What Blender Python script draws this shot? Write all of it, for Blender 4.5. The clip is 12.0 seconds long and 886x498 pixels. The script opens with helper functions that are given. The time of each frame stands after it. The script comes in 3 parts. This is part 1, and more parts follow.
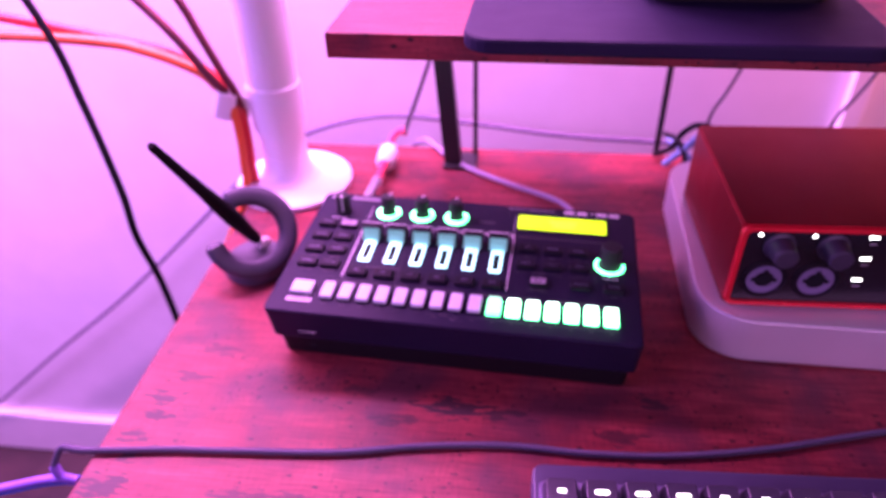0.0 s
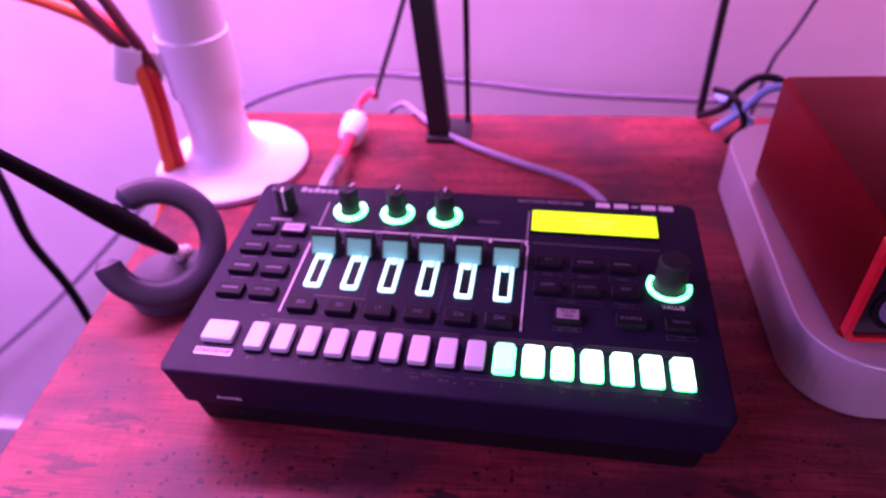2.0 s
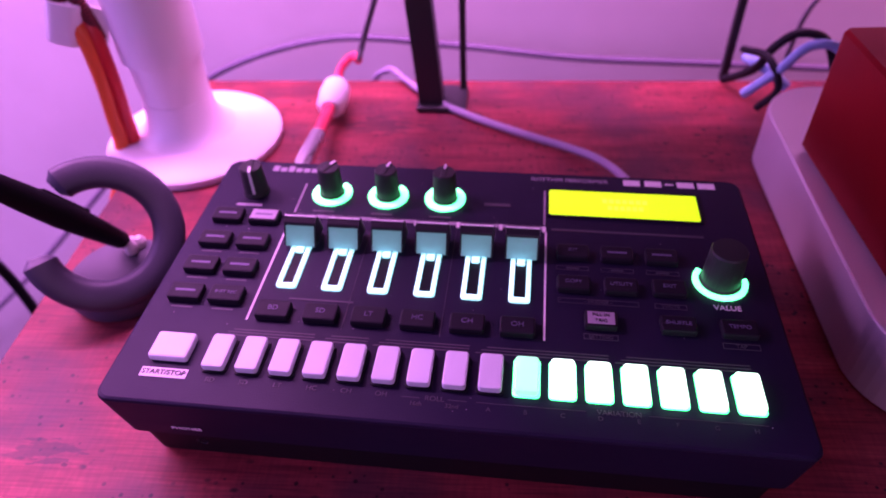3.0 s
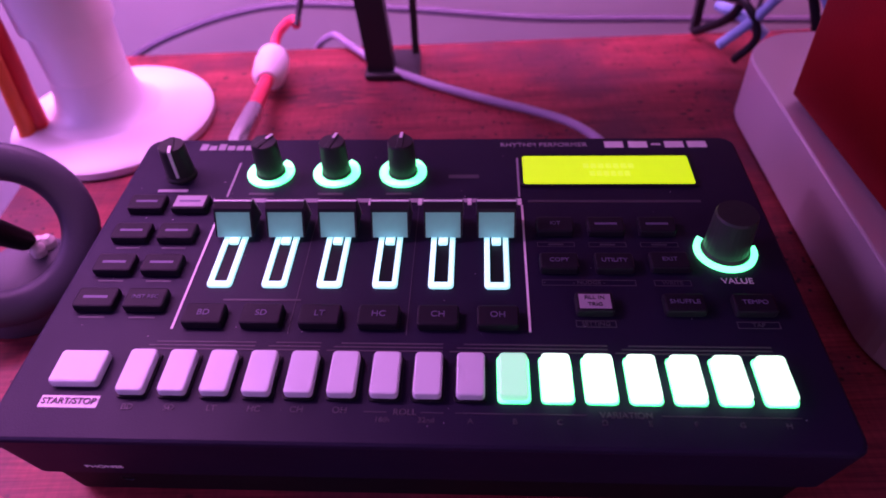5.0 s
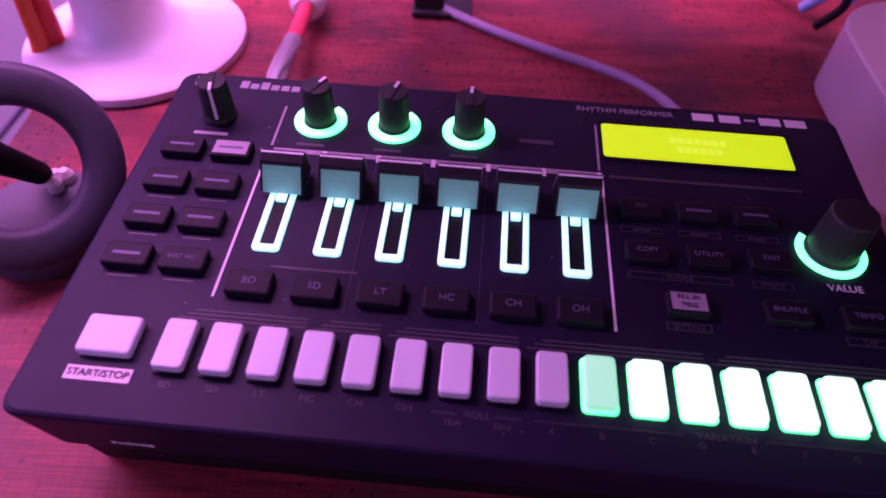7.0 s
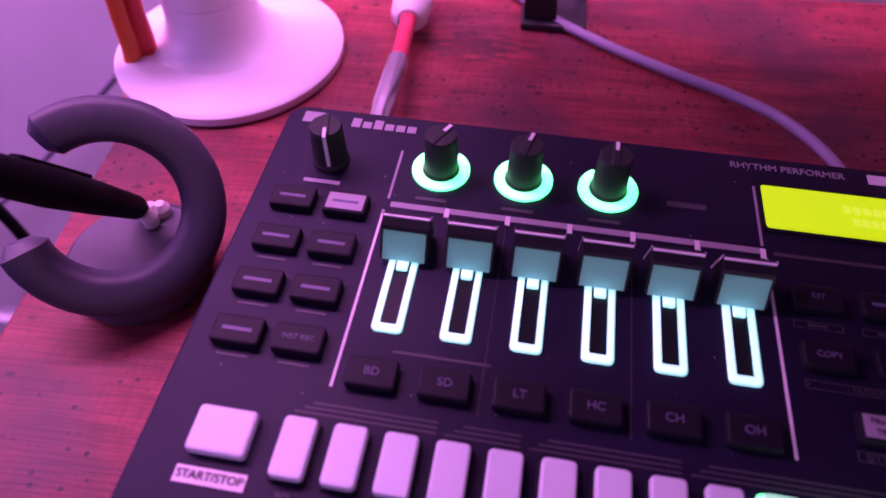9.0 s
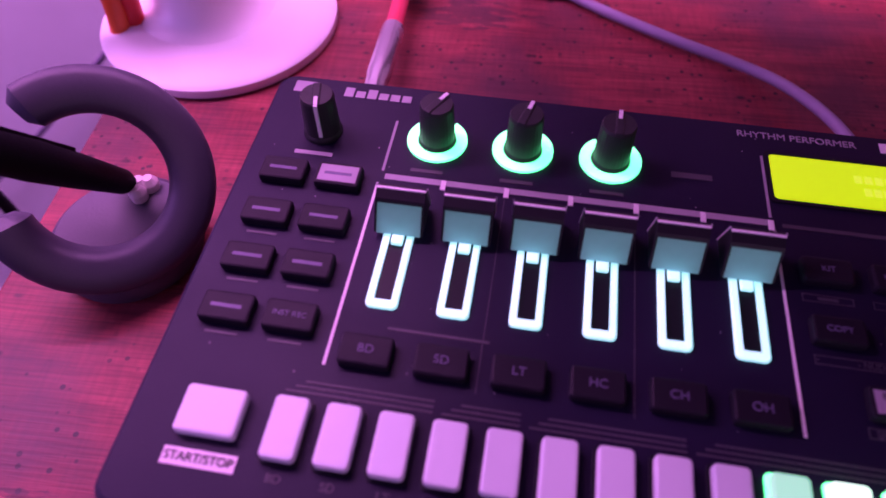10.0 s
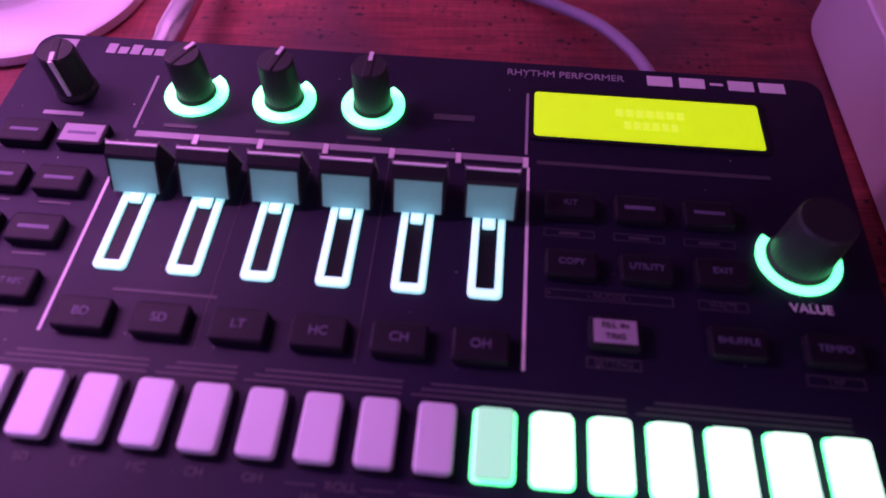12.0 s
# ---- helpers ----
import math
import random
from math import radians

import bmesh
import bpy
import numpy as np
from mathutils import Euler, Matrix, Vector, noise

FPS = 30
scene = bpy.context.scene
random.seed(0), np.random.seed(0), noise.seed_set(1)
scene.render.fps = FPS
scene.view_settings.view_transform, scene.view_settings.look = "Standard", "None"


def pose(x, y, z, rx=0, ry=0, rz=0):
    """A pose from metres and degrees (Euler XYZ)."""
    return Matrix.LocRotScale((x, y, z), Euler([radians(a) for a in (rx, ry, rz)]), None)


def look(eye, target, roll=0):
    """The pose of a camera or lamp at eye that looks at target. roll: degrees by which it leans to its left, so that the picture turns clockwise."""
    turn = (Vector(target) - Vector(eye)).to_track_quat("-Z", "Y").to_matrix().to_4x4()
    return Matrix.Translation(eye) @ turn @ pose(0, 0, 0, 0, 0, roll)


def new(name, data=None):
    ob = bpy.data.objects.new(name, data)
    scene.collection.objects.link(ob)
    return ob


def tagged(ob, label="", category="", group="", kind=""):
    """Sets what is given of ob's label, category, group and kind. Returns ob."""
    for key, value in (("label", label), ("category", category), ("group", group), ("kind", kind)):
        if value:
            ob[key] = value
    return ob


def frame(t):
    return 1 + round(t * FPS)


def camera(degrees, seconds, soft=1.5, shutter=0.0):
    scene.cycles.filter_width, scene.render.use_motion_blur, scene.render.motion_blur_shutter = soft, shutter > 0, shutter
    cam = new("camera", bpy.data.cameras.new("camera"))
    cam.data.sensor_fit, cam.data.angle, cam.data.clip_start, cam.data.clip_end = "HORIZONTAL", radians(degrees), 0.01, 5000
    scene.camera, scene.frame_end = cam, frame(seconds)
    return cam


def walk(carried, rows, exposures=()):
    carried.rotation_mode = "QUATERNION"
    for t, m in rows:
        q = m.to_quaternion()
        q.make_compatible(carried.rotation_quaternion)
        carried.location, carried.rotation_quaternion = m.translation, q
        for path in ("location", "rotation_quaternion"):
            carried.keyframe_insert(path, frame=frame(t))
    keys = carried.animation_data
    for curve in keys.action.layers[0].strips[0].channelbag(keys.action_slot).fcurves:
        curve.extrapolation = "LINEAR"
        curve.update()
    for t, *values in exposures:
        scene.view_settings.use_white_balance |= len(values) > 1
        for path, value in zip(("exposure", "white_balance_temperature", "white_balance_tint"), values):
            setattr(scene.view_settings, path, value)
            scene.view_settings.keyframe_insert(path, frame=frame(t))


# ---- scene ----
cam = camera(65.7, 12.0, soft=1.7)
cam.data.dof.use_dof, cam.data.dof.focus_distance, cam.data.dof.aperture_fstop = True, 0.210, 11.0
PATH = [
    (0, (0.17, -0.286, 0.321), (-0.139, 1.283, -0.88), -1.9),
    (0.5, (0.168, -0.253, 0.31), (-0.143, 1.3, -0.91), -2.7),
    (1, (0.162, -0.213, 0.296), (-0.14, 1.323, -0.949), -3.0),
    (1.5, (0.156, -0.185, 0.279), (-0.125, 1.332, -0.994), -2.8),
    (2, (0.15, -0.16, 0.257), (-0.125, 1.342, -1.034), -2.9),
    (2.5, (0.142, -0.137, 0.241), (-0.111, 1.345, -1.078), -2.6),
    (3, (0.135, -0.116, 0.226), (-0.088, 1.346, -1.121), -2.6),
    (5, (0.13, -0.088, 0.2), (0.026, 1.345, -1.191), -2.7),
    (5.5, (0.13, -0.086, 0.198), (0.046, 1.33, -1.212), -2.2),
    (6, (0.127, -0.082, 0.193), (0.057, 1.325, -1.226), -1.6),
    (6.5, (0.118, -0.077, 0.191), (0.05, 1.317, -1.242), -0.1),
    (7, (0.106, -0.065, 0.191), (0.026, 1.237, -1.325), 2.1),
    (7.5, (0.1, -0.052, 0.193), (-0.015, 1.217, -1.348), 1.5),
    (9.5, (0.076, -0.029, 0.19), (-0.147, 1.162, -1.401), -0.5),
    (10, (0.079, -0.028, 0.186), (-0.127, 1.138, -1.426), -0.6),
    (10.5, (0.091, -0.027, 0.183), (-0.091, 1.125, -1.442), -0.5),
    (11, (0.103, -0.026, 0.181), (-0.037, 1.115, -1.455), 0.3),
    (11.5, (0.114, -0.024, 0.183), (0.026, 1.088, -1.477), 1.7),
    (12, (0.133, -0.023, 0.179), (0.038, 1.088, -1.481), 0.3),
]
EXPOSURES = [(0.0, 0.18), (1.0, 0.02), (2.0, -0.20), (3.0, -0.52), (5.0, -0.93), (7.5, -1.05), (9.5, -1.10), (12.0, -1.06)]
walk(cam, [(t, look(eye, target, roll)) for t, eye, target, roll in PATH], EXPOSURES)

# ---- light ----
world = bpy.data.worlds.new("room_glow")
scene.world = world
world.use_nodes = True
world.node_tree.nodes["Background"].inputs["Color"].default_value = (0.30, 0.12, 0.55, 1)
world.node_tree.nodes["Background"].inputs["Strength"].default_value = 0.25


def area_light(name, eye, target, size_x, size_y, watts, colour):
    data = bpy.data.lights.new(name, "AREA")
    data.shape, data.size, data.size_y = "RECTANGLE", size_x, size_y
    data.energy, data.color = watts, colour
    ob = new(name, data)
    ob.matrix_world = look(eye, target)
    return ob


# coloured LED room lights: a violet one at the side, a pink strip behind the desk, a red one over the desk; plus two
# added fill lights, a small violet one and a lilac one in front of the desk
area_light("violet_led_panel", (-1.45, -0.35, 0.40), (-0.05, 0.35, -0.10), 0.5, 0.6, 21.0, (0.60, 0.23, 1.0))
area_light("pink_led_strip", (-0.35, 0.30, 0.66), (-0.38, 0.43, -0.15), 1.6, 0.05, 56.0, (0.92, 0.28, 0.97))
# added fill, no lamp stands here: tints the black panel violet from the left
area_light("violet_panel_fill", (-0.60, -0.62, 0.50), (0.10, 0.05, 0.0), 0.35, 0.35, 2.8, (0.22, 0.15, 1.0))
# added fill, no lamp stands here: brightens front faces of computer and keyboard
area_light("lilac_front_fill", (0.55, -0.85, 0.46), (0.30, -0.05, 0.0), 0.9, 0.6, 6.0, (0.92, 0.38, 0.95))
area_light("pink_red_led_panel", (0.72, 0.36, 0.34), (0.42, 0.43, -0.06), 0.25, 0.12, 2.6, (1.0, 0.24, 0.45))

# ---- materials ----


def nodes_of(name):
    m = bpy.data.materials.new(name)
    m.use_nodes = True
    nt = m.node_tree
    return m, nt, nt.nodes["Principled BSDF"]


def noise_node(nt, scale, detail=3.0, stretch=None, coord="Object"):
    tc = nt.nodes.new("ShaderNodeTexCoord")
    n = nt.nodes.new("ShaderNodeTexNoise")
    n.inputs["Scale"].default_value = scale
    n.inputs["Detail"].default_value = detail
    out = tc.outputs[coord]
    if stretch:
        mp = nt.nodes.new("ShaderNodeMapping")
        mp.inputs["Scale"].default_value = stretch
        nt.links.new(out, mp.inputs["Vector"])
        out = mp.outputs["Vector"]
    nt.links.new(out, n.inputs["Vector"])
    return n.outputs["Fac"]


def ramp(nt, fac, stops):
    r = nt.nodes.new("ShaderNodeValToRGB")
    while len(r.color_ramp.elements) < len(stops):
        r.color_ramp.elements.new(0.5)
    for e, (p, c) in zip(r.color_ramp.elements, stops):
        e.position = p
        e.color = (*c, 1) if len(c) == 3 else c
    nt.links.new(fac, r.inputs["Fac"])
    return r.outputs["Color"]


def mix(nt, kind, fac, a, b):
    m = nt.nodes.new("ShaderNodeMix")
    m.data_type, m.blend_type = "RGBA", kind
    for sock, v in ((m.inputs["Factor"], fac), (m.inputs["A"], a), (m.inputs["B"], b)):
        if hasattr(v, "links"):
            nt.links.new(v, sock)
        else:
            sock.default_value = v if not isinstance(v, tuple) else (*v[:3], 1)
    return m.outputs["Result"]


def bump(nt, bsdf, height, strength, dist):
    b = nt.nodes.new("ShaderNodeBump")
    b.inputs["Strength"].default_value = strength
    b.inputs["Distance"].default_value = dist
    nt.links.new(height, b.inputs["Height"])
    nt.links.new(b.outputs["Normal"], bsdf.inputs["Normal"])


def plain(name, colour, rough=0.5, metal=0.0, vary=0.12, grain=900.0, relief=0.15, coat=0.0, spec=0.5):
    """A painted, moulded or metal surface with broad tone variation, a fine grain and smudged gloss."""
    m, nt, b = nodes_of(name)
    broad = noise_node(nt, 18.0, 2.0)
    fine = noise_node(nt, grain, 2.0)
    lo = tuple(c * (1 - vary) for c in colour)
    hi = tuple(min(1, c * (1 + vary)) for c in colour)
    col = ramp(nt, broad, [(0.3, lo), (0.7, hi)])
    nt.links.new(col, b.inputs["Base Color"])
    r = nt.nodes.new("ShaderNodeMapRange")
    r.inputs["To Min"].default_value = max(0.03, rough - 0.08)
    r.inputs["To Max"].default_value = min(1.0, rough + 0.08)
    nt.links.new(noise_node(nt, 45.0, 4.0), r.inputs["Value"])
    nt.links.new(r.outputs["Result"], b.inputs["Roughness"])
    b.inputs["Metallic"].default_value = metal
    b.inputs["Coat Weight"].default_value = coat
    b.inputs["Specular IOR Level"].default_value = spec
    if relief:
        bump(nt, b, fine, relief, 0.0004)
    return m


def glow(name, colour, strength, base=(0.8, 0.8, 0.8)):
    m, nt, b = nodes_of(name)
    b.inputs["Base Color"].default_value = (*base, 1)
    b.inputs["Emission Color"].default_value = (*colour, 1)
    b.inputs["Emission Strength"].default_value = strength
    b.inputs["Roughness"].default_value = 0.45
    return m


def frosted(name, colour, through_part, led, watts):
    """Milky light-guide plastic: lets light from behind through, with emission added for LED light spread inside it."""
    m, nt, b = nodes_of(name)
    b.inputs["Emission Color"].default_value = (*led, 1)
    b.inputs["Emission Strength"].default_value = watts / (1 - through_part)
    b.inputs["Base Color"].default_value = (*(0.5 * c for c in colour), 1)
    b.inputs["Roughness"].default_value = 0.5
    tr = nt.nodes.new("ShaderNodeBsdfTranslucent")
    nt.links.new(ramp(nt, noise_node(nt, 160.0, 2.0), [(0.3, tuple(0.86 * c for c in colour)), (0.7, colour)]), tr.inputs["Color"])
    mx = nt.nodes.new("ShaderNodeMixShader")
    mx.inputs[0].default_value = through_part
    nt.links.new(b.outputs[0], mx.inputs[1])
    nt.links.new(tr.outputs[0], mx.inputs[2])
    nt.links.new(mx.outputs[0], nt.nodes["Material Output"].inputs["Surface"])
    return m


def rustic_wood(name, stains=()):
    """Vintage brown board: streaks along x, pores and worn dark stains."""
    m, nt, b = nodes_of(name)
    streak = noise_node(nt, 26.0, 6.0, (0.6, 3.6, 3.6))
    fibre = noise_node(nt, 190.0, 4.0, (0.22, 5.0, 5.0))
    saw = noise_node(nt, 150.0, 3.0, (4.0, 0.5, 1.0))
    cloud = noise_node(nt, 17.0, 7.0)
    col = ramp(nt, streak, [(0.28, (0.14, 0.019, 0.026)), (0.50, (0.215, 0.029, 0.037)), (0.74, (0.29, 0.052, 0.058))])
    col = mix(nt, "MULTIPLY", 0.5, col, ramp(nt, fibre, [(0.36, (0.42, 0.38, 0.38)), (0.60, (1.25, 1.25, 1.25))]))
    col = mix(nt, "MULTIPLY", 0.5, col, ramp(nt, saw, [(0.38, (0.72, 0.70, 0.70)), (0.62, (1.1, 1.1, 1.1))]))
    # worn grey-brown patches
    col = mix(nt, "MIX", ramp(nt, cloud, [(0.47, (0, 0, 0)), (0.64, (0.75, 0.75, 0.75))]), col, (0.060, 0.022, 0.034))
    # small dark pores and nicks
    v = nt.nodes.new("ShaderNodeTexVoronoi")
    v.inputs["Scale"].default_value = 120.0
    tc = nt.nodes.new("ShaderNodeTexCoord")
    mp = nt.nodes.new("ShaderNodeMapping")
    mp.inputs["Scale"].default_value = (0.7, 1.3, 1.0)
    nt.links.new(tc.outputs["Object"], mp.inputs["Vector"])
    nt.links.new(mp.outputs["Vector"], v.inputs["Vector"])
    spots = ramp(nt, v.outputs["Distance"], [(0.10, (1, 1, 1)), (0.20, (0, 0, 0))])
    where = ramp(nt, noise_node(nt, 30.0, 3.0), [(0.46, (0, 0, 0)), (0.54, (1, 1, 1))])
    spots = mix(nt, "MULTIPLY", 1.0, spots, where)
    col = mix(nt, "MIX", spots, col, (0.030, 0.010, 0.010))
    # pin-prick specks in loose flocks
    v2 = nt.nodes.new("ShaderNodeTexVoronoi")
    v2.inputs["Scale"].default_value = 210.0
    nt.links.new(tc.outputs["Object"], v2.inputs["Vector"])
    pricks = ramp(nt, v2.outputs["Distance"], [(0.14, (1, 1, 1)), (0.22, (0, 0, 0))])
    flock = ramp(nt, noise_node(nt, 21.0, 2.0), [(0.47, (0, 0, 0)), (0.56, (1, 1, 1))])
    col = mix(nt, "MIX", mix(nt, "MULTIPLY", 1.0, pricks, flock), col, (0.022, 0.008, 0.010))
    # fine saw lines across the board
    lines = noise_node(nt, 420.0, 2.0, (0.05, 1.0, 1.0))
    col = mix(nt, "MULTIPLY", 0.2, col, ramp(nt, lines, [(0.40, (0.60, 0.55, 0.56)), (0.56, (1.08, 1.08, 1.08))]))
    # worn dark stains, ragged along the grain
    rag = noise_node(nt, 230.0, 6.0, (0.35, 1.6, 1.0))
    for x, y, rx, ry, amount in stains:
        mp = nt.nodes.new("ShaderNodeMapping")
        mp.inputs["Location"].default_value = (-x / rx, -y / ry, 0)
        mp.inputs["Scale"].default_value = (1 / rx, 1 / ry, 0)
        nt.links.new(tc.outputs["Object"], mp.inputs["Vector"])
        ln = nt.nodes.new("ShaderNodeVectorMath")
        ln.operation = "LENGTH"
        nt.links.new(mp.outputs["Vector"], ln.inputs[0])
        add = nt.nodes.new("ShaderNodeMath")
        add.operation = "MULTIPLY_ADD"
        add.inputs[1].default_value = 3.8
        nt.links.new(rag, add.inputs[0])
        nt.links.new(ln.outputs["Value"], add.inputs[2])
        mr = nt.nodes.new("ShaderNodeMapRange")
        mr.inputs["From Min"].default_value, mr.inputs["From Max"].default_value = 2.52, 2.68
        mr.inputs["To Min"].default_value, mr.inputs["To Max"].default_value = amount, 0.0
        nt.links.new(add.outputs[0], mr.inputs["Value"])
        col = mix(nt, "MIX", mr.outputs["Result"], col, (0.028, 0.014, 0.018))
    nt.links.new(col, b.inputs["Base Color"])
    b.inputs["Roughness"].default_value = 0.48
    b.inputs["Specular IOR Level"].default_value = 0.28
    bump(nt, b, fibre, 0.25, 0.0005)
    return m


def braid(name, c1, c2, rough=0.6):
    """Woven cable sleeve: two thread sets crossing along the cable."""
    m, nt, b = nodes_of(name)
    uv = nt.nodes.new("ShaderNodeUVMap")
    facs = []
    for s in (1, -1):
        mp = nt.nodes.new("ShaderNodeMapping")
        mp.inputs["Scale"].default_value = (1050.0, 3.0 * s, 1)
        w = nt.nodes.new("ShaderNodeTexWave")
        w.inputs["Scale"].default_value = 0.35
        w.bands_direction = "DIAGONAL"
        nt.links.new(uv.outputs["UV"], mp.inputs["Vector"])
        nt.links.new(mp.outputs["Vector"], w.inputs["Vector"])
        facs.append(w.outputs["Fac"])
    mx = nt.nodes.new("ShaderNodeMath")
    mx.operation = "MULTIPLY"
    nt.links.new(facs[0], mx.inputs[0])
    nt.links.new(facs[1], mx.inputs[1])
    nt.links.new(ramp(nt, mx.outputs[0], [(0.0, c1), (0.6, c2)]), b.inputs["Base Color"])
    b.inputs["Roughness"].default_value = rough
    bump(nt, b, mx.outputs[0], 0.8, 0.0006)
    return m


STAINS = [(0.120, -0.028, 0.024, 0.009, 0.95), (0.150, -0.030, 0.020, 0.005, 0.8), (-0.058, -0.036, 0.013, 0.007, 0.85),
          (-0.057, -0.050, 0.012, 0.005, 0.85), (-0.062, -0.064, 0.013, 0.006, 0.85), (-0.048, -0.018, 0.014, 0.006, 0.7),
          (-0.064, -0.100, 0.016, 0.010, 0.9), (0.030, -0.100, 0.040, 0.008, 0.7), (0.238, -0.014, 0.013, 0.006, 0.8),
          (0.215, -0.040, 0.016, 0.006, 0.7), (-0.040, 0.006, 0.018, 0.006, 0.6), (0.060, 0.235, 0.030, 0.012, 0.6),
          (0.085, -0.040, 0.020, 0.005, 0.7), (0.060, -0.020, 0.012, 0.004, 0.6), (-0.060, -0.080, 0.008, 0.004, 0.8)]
WOOD_DESK = rustic_wood("rustic_board", STAINS)
WOOD_EDGE = rustic_wood("rustic_shelf_board")
WALL = plain("white_wall_paint", (0.78, 0.77, 0.78), 0.75, grain=260.0, vary=0.03, relief=0.25)
# dark only to cut bounced light; the paint of these unseen walls is unknown
WALL_DIM = plain("dim_unseen_wall", (0.22, 0.20, 0.22), 0.8, grain=260.0, vary=0.05)
SKIRT = plain("white_gloss_paint", (0.80, 0.79, 0.78), 0.35, vary=0.03)
FLOOR = plain("dark_floor", (0.030, 0.016, 0.014), 0.55, vary=0.4)
BLACK = plain("matt_black_plastic", (0.006, 0.005, 0.007), 0.55, spec=0.18, relief=0.25, grain=1800.0)
BLACK_PANEL = plain("black_panel_coating", (0.010, 0.008, 0.024), 0.50, spec=0.16, relief=0.2, grain=2200.0)
BLACK_KEY = plain("black_rubber_key", (0.009, 0.008, 0.013), 0.55, relief=0.1, spec=0.15)
KNOB = plain("black_knob_rubber", (0.024, 0.026, 0.026), 0.45, spec=0.18)
INK_WHITE = plain("white_ink", (0.72, 0.70, 0.72), 0.6, relief=0.0)
INK_GREY = plain("grey_ink", (0.30, 0.28, 0.32), 0.6, relief=0.0)
INK_DIM = plain("dim_ink", (0.050, 0.046, 0.058), 0.6, relief=0.0)
INK_KEY = plain("key_ink", (0.10, 0.09, 0.16), 0.6, relief=0.0)
INK_DARK = plain("dark_ink", (0.03, 0.03, 0.035), 0.6, relief=0.0)
SILICONE = plain("white_silicone_pad", (0.61, 0.66, 0.69), 0.45, vary=0.03, relief=0.05)
LIT_TOP = glow("lit_pad_mint", (0.60, 1.0, 0.76), 4.0)
LIT_SOFT = glow("half_lit_pad_mint", (0.30, 0.90, 0.58), 1.7, (0.35, 0.35, 0.35))
LIT_SIDE = glow("lit_pad_green_edge", (0.01, 0.85, 0.22), 6.0)
LCD = glow("yellow_lcd", (0.74, 1.0, 0.0), 1.55, (0.25, 0.34, 0.01))
LCD_DIM = glow("lcd_characters", (0.82, 1.0, 0.05), 1.6, (0.30, 0.36, 0.03))
RING_GREEN = glow("green_led_ring", (0.09, 1.0, 0.36), 6.5)
SLOT_LIGHT = glow("cyan_led_slot", (0.32, 0.84, 0.95), 2.3)
SLOT_DARK = plain("fader_slot_well", (0.010, 0.012, 0.014), 0.4, spec=0.12)
# the emission stands in for slot light scattered up through the cap
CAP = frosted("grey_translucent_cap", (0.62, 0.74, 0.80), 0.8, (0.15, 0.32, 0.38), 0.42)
CAP_DARK = plain("dark_fader_cap", (0.012, 0.012, 0.015), 0.4, spec=0.2)
STAND_GREY = plain("grey_soft_touch_rubber", (0.042, 0.040, 0.062), 0.55, vary=0.1)
PEN = plain("black_pen_rubber", (0.004, 0.004, 0.005), 0.65, spec=0.08)
NIB = plain("white_nib_plastic", (0.62, 0.55, 0.55), 0.45)
WHITE_POLE = plain("white_pole_plastic", (0.80, 0.79, 0.80), 0.42, vary=0.02, relief=0.05)
RED_CABLE = plain("red_cable_jacket", (0.55, 0.02, 0.02), 0.4)
ORANGE_CABLE = plain("orange_cable_jacket", (0.75, 0.13, 0.03), 0.4)
MAROON_BRAID = braid("maroon_braid", (0.05, 0.004, 0.008), (0.24, 0.012, 0.022))
VIOLET_BRAID = braid("violet_braid", (0.16, 0.08, 0.40), (0.40, 0.22, 0.80))
CORD_BRAID = braid("grey_blue_braid", (0.03, 0.03, 0.05), (0.14, 0.12, 0.20))
BLACK_CABLE = plain("black_cable_jacket", (0.008, 0.008, 0.010), 0.5, spec=0.2)
GREY_CABLE = plain("grey_cable_jacket", (0.13, 0.11, 0.17), 0.5)
LILAC_CABLE = plain("pale_grey_cable_jacket", (0.26, 0.23, 0.33), 0.5)
BLUE_CABLE = plain("blue_cable_jacket", (0.04, 0.20, 0.90), 0.45)
TEAL_CABLE = plain("pale_blue_cable_jacket", (0.25, 0.42, 0.62), 0.5)
PINK_SLEEVE = plain("pink_red_sleeve", (0.80, 0.05, 0.12), 0.4)
METAL = plain("steel_plug", (0.70, 0.69, 0.70), 0.25, metal=1.0)
BLACK_METAL = plain("black_powder_coat", (0.014, 0.014, 0.016), 0.45)
ALU = plain("anodised_aluminium", (0.66, 0.64, 0.67), 0.40, metal=0.5, vary=0.04, relief=0.08, grain=2500.0)
RED_METAL = plain("red_anodised_metal", (0.26, 0.003, 0.010), 0.38, metal=0.9, vary=0.08)
RED_RIM = plain("red_gloss_rim", (0.75, 0.02, 0.04), 0.25, metal=0.3)
BLACK_GLOSS = plain("black_gloss_front", (0.012, 0.012, 0.015), 0.22)
LED_WHITE = glow("white_led", (1.0, 0.98, 0.95), 6.0)
THIN_CABLE = plain("dark_grey_cable_jacket", (0.05, 0.045, 0.06), 0.5)
DARK_PLATE = plain("dark_blue_black_coating", (0.013, 0.010, 0.030), 0.6, vary=0.1, spec=0.10)
KEY_CASE = plain("dark_grey_keyboard_case", (0.050, 0.044, 0.085), 0.5)
KEYCAP = plain("dark_keycap", (0.030, 0.026, 0.045), 0.5)
KEY_SIDE = plain("pale_key_side", (0.14, 0.125, 0.21), 0.5)
KEY_LEGEND = glow("backlit_key_legend", (1.0, 0.95, 0.88), 3.0)

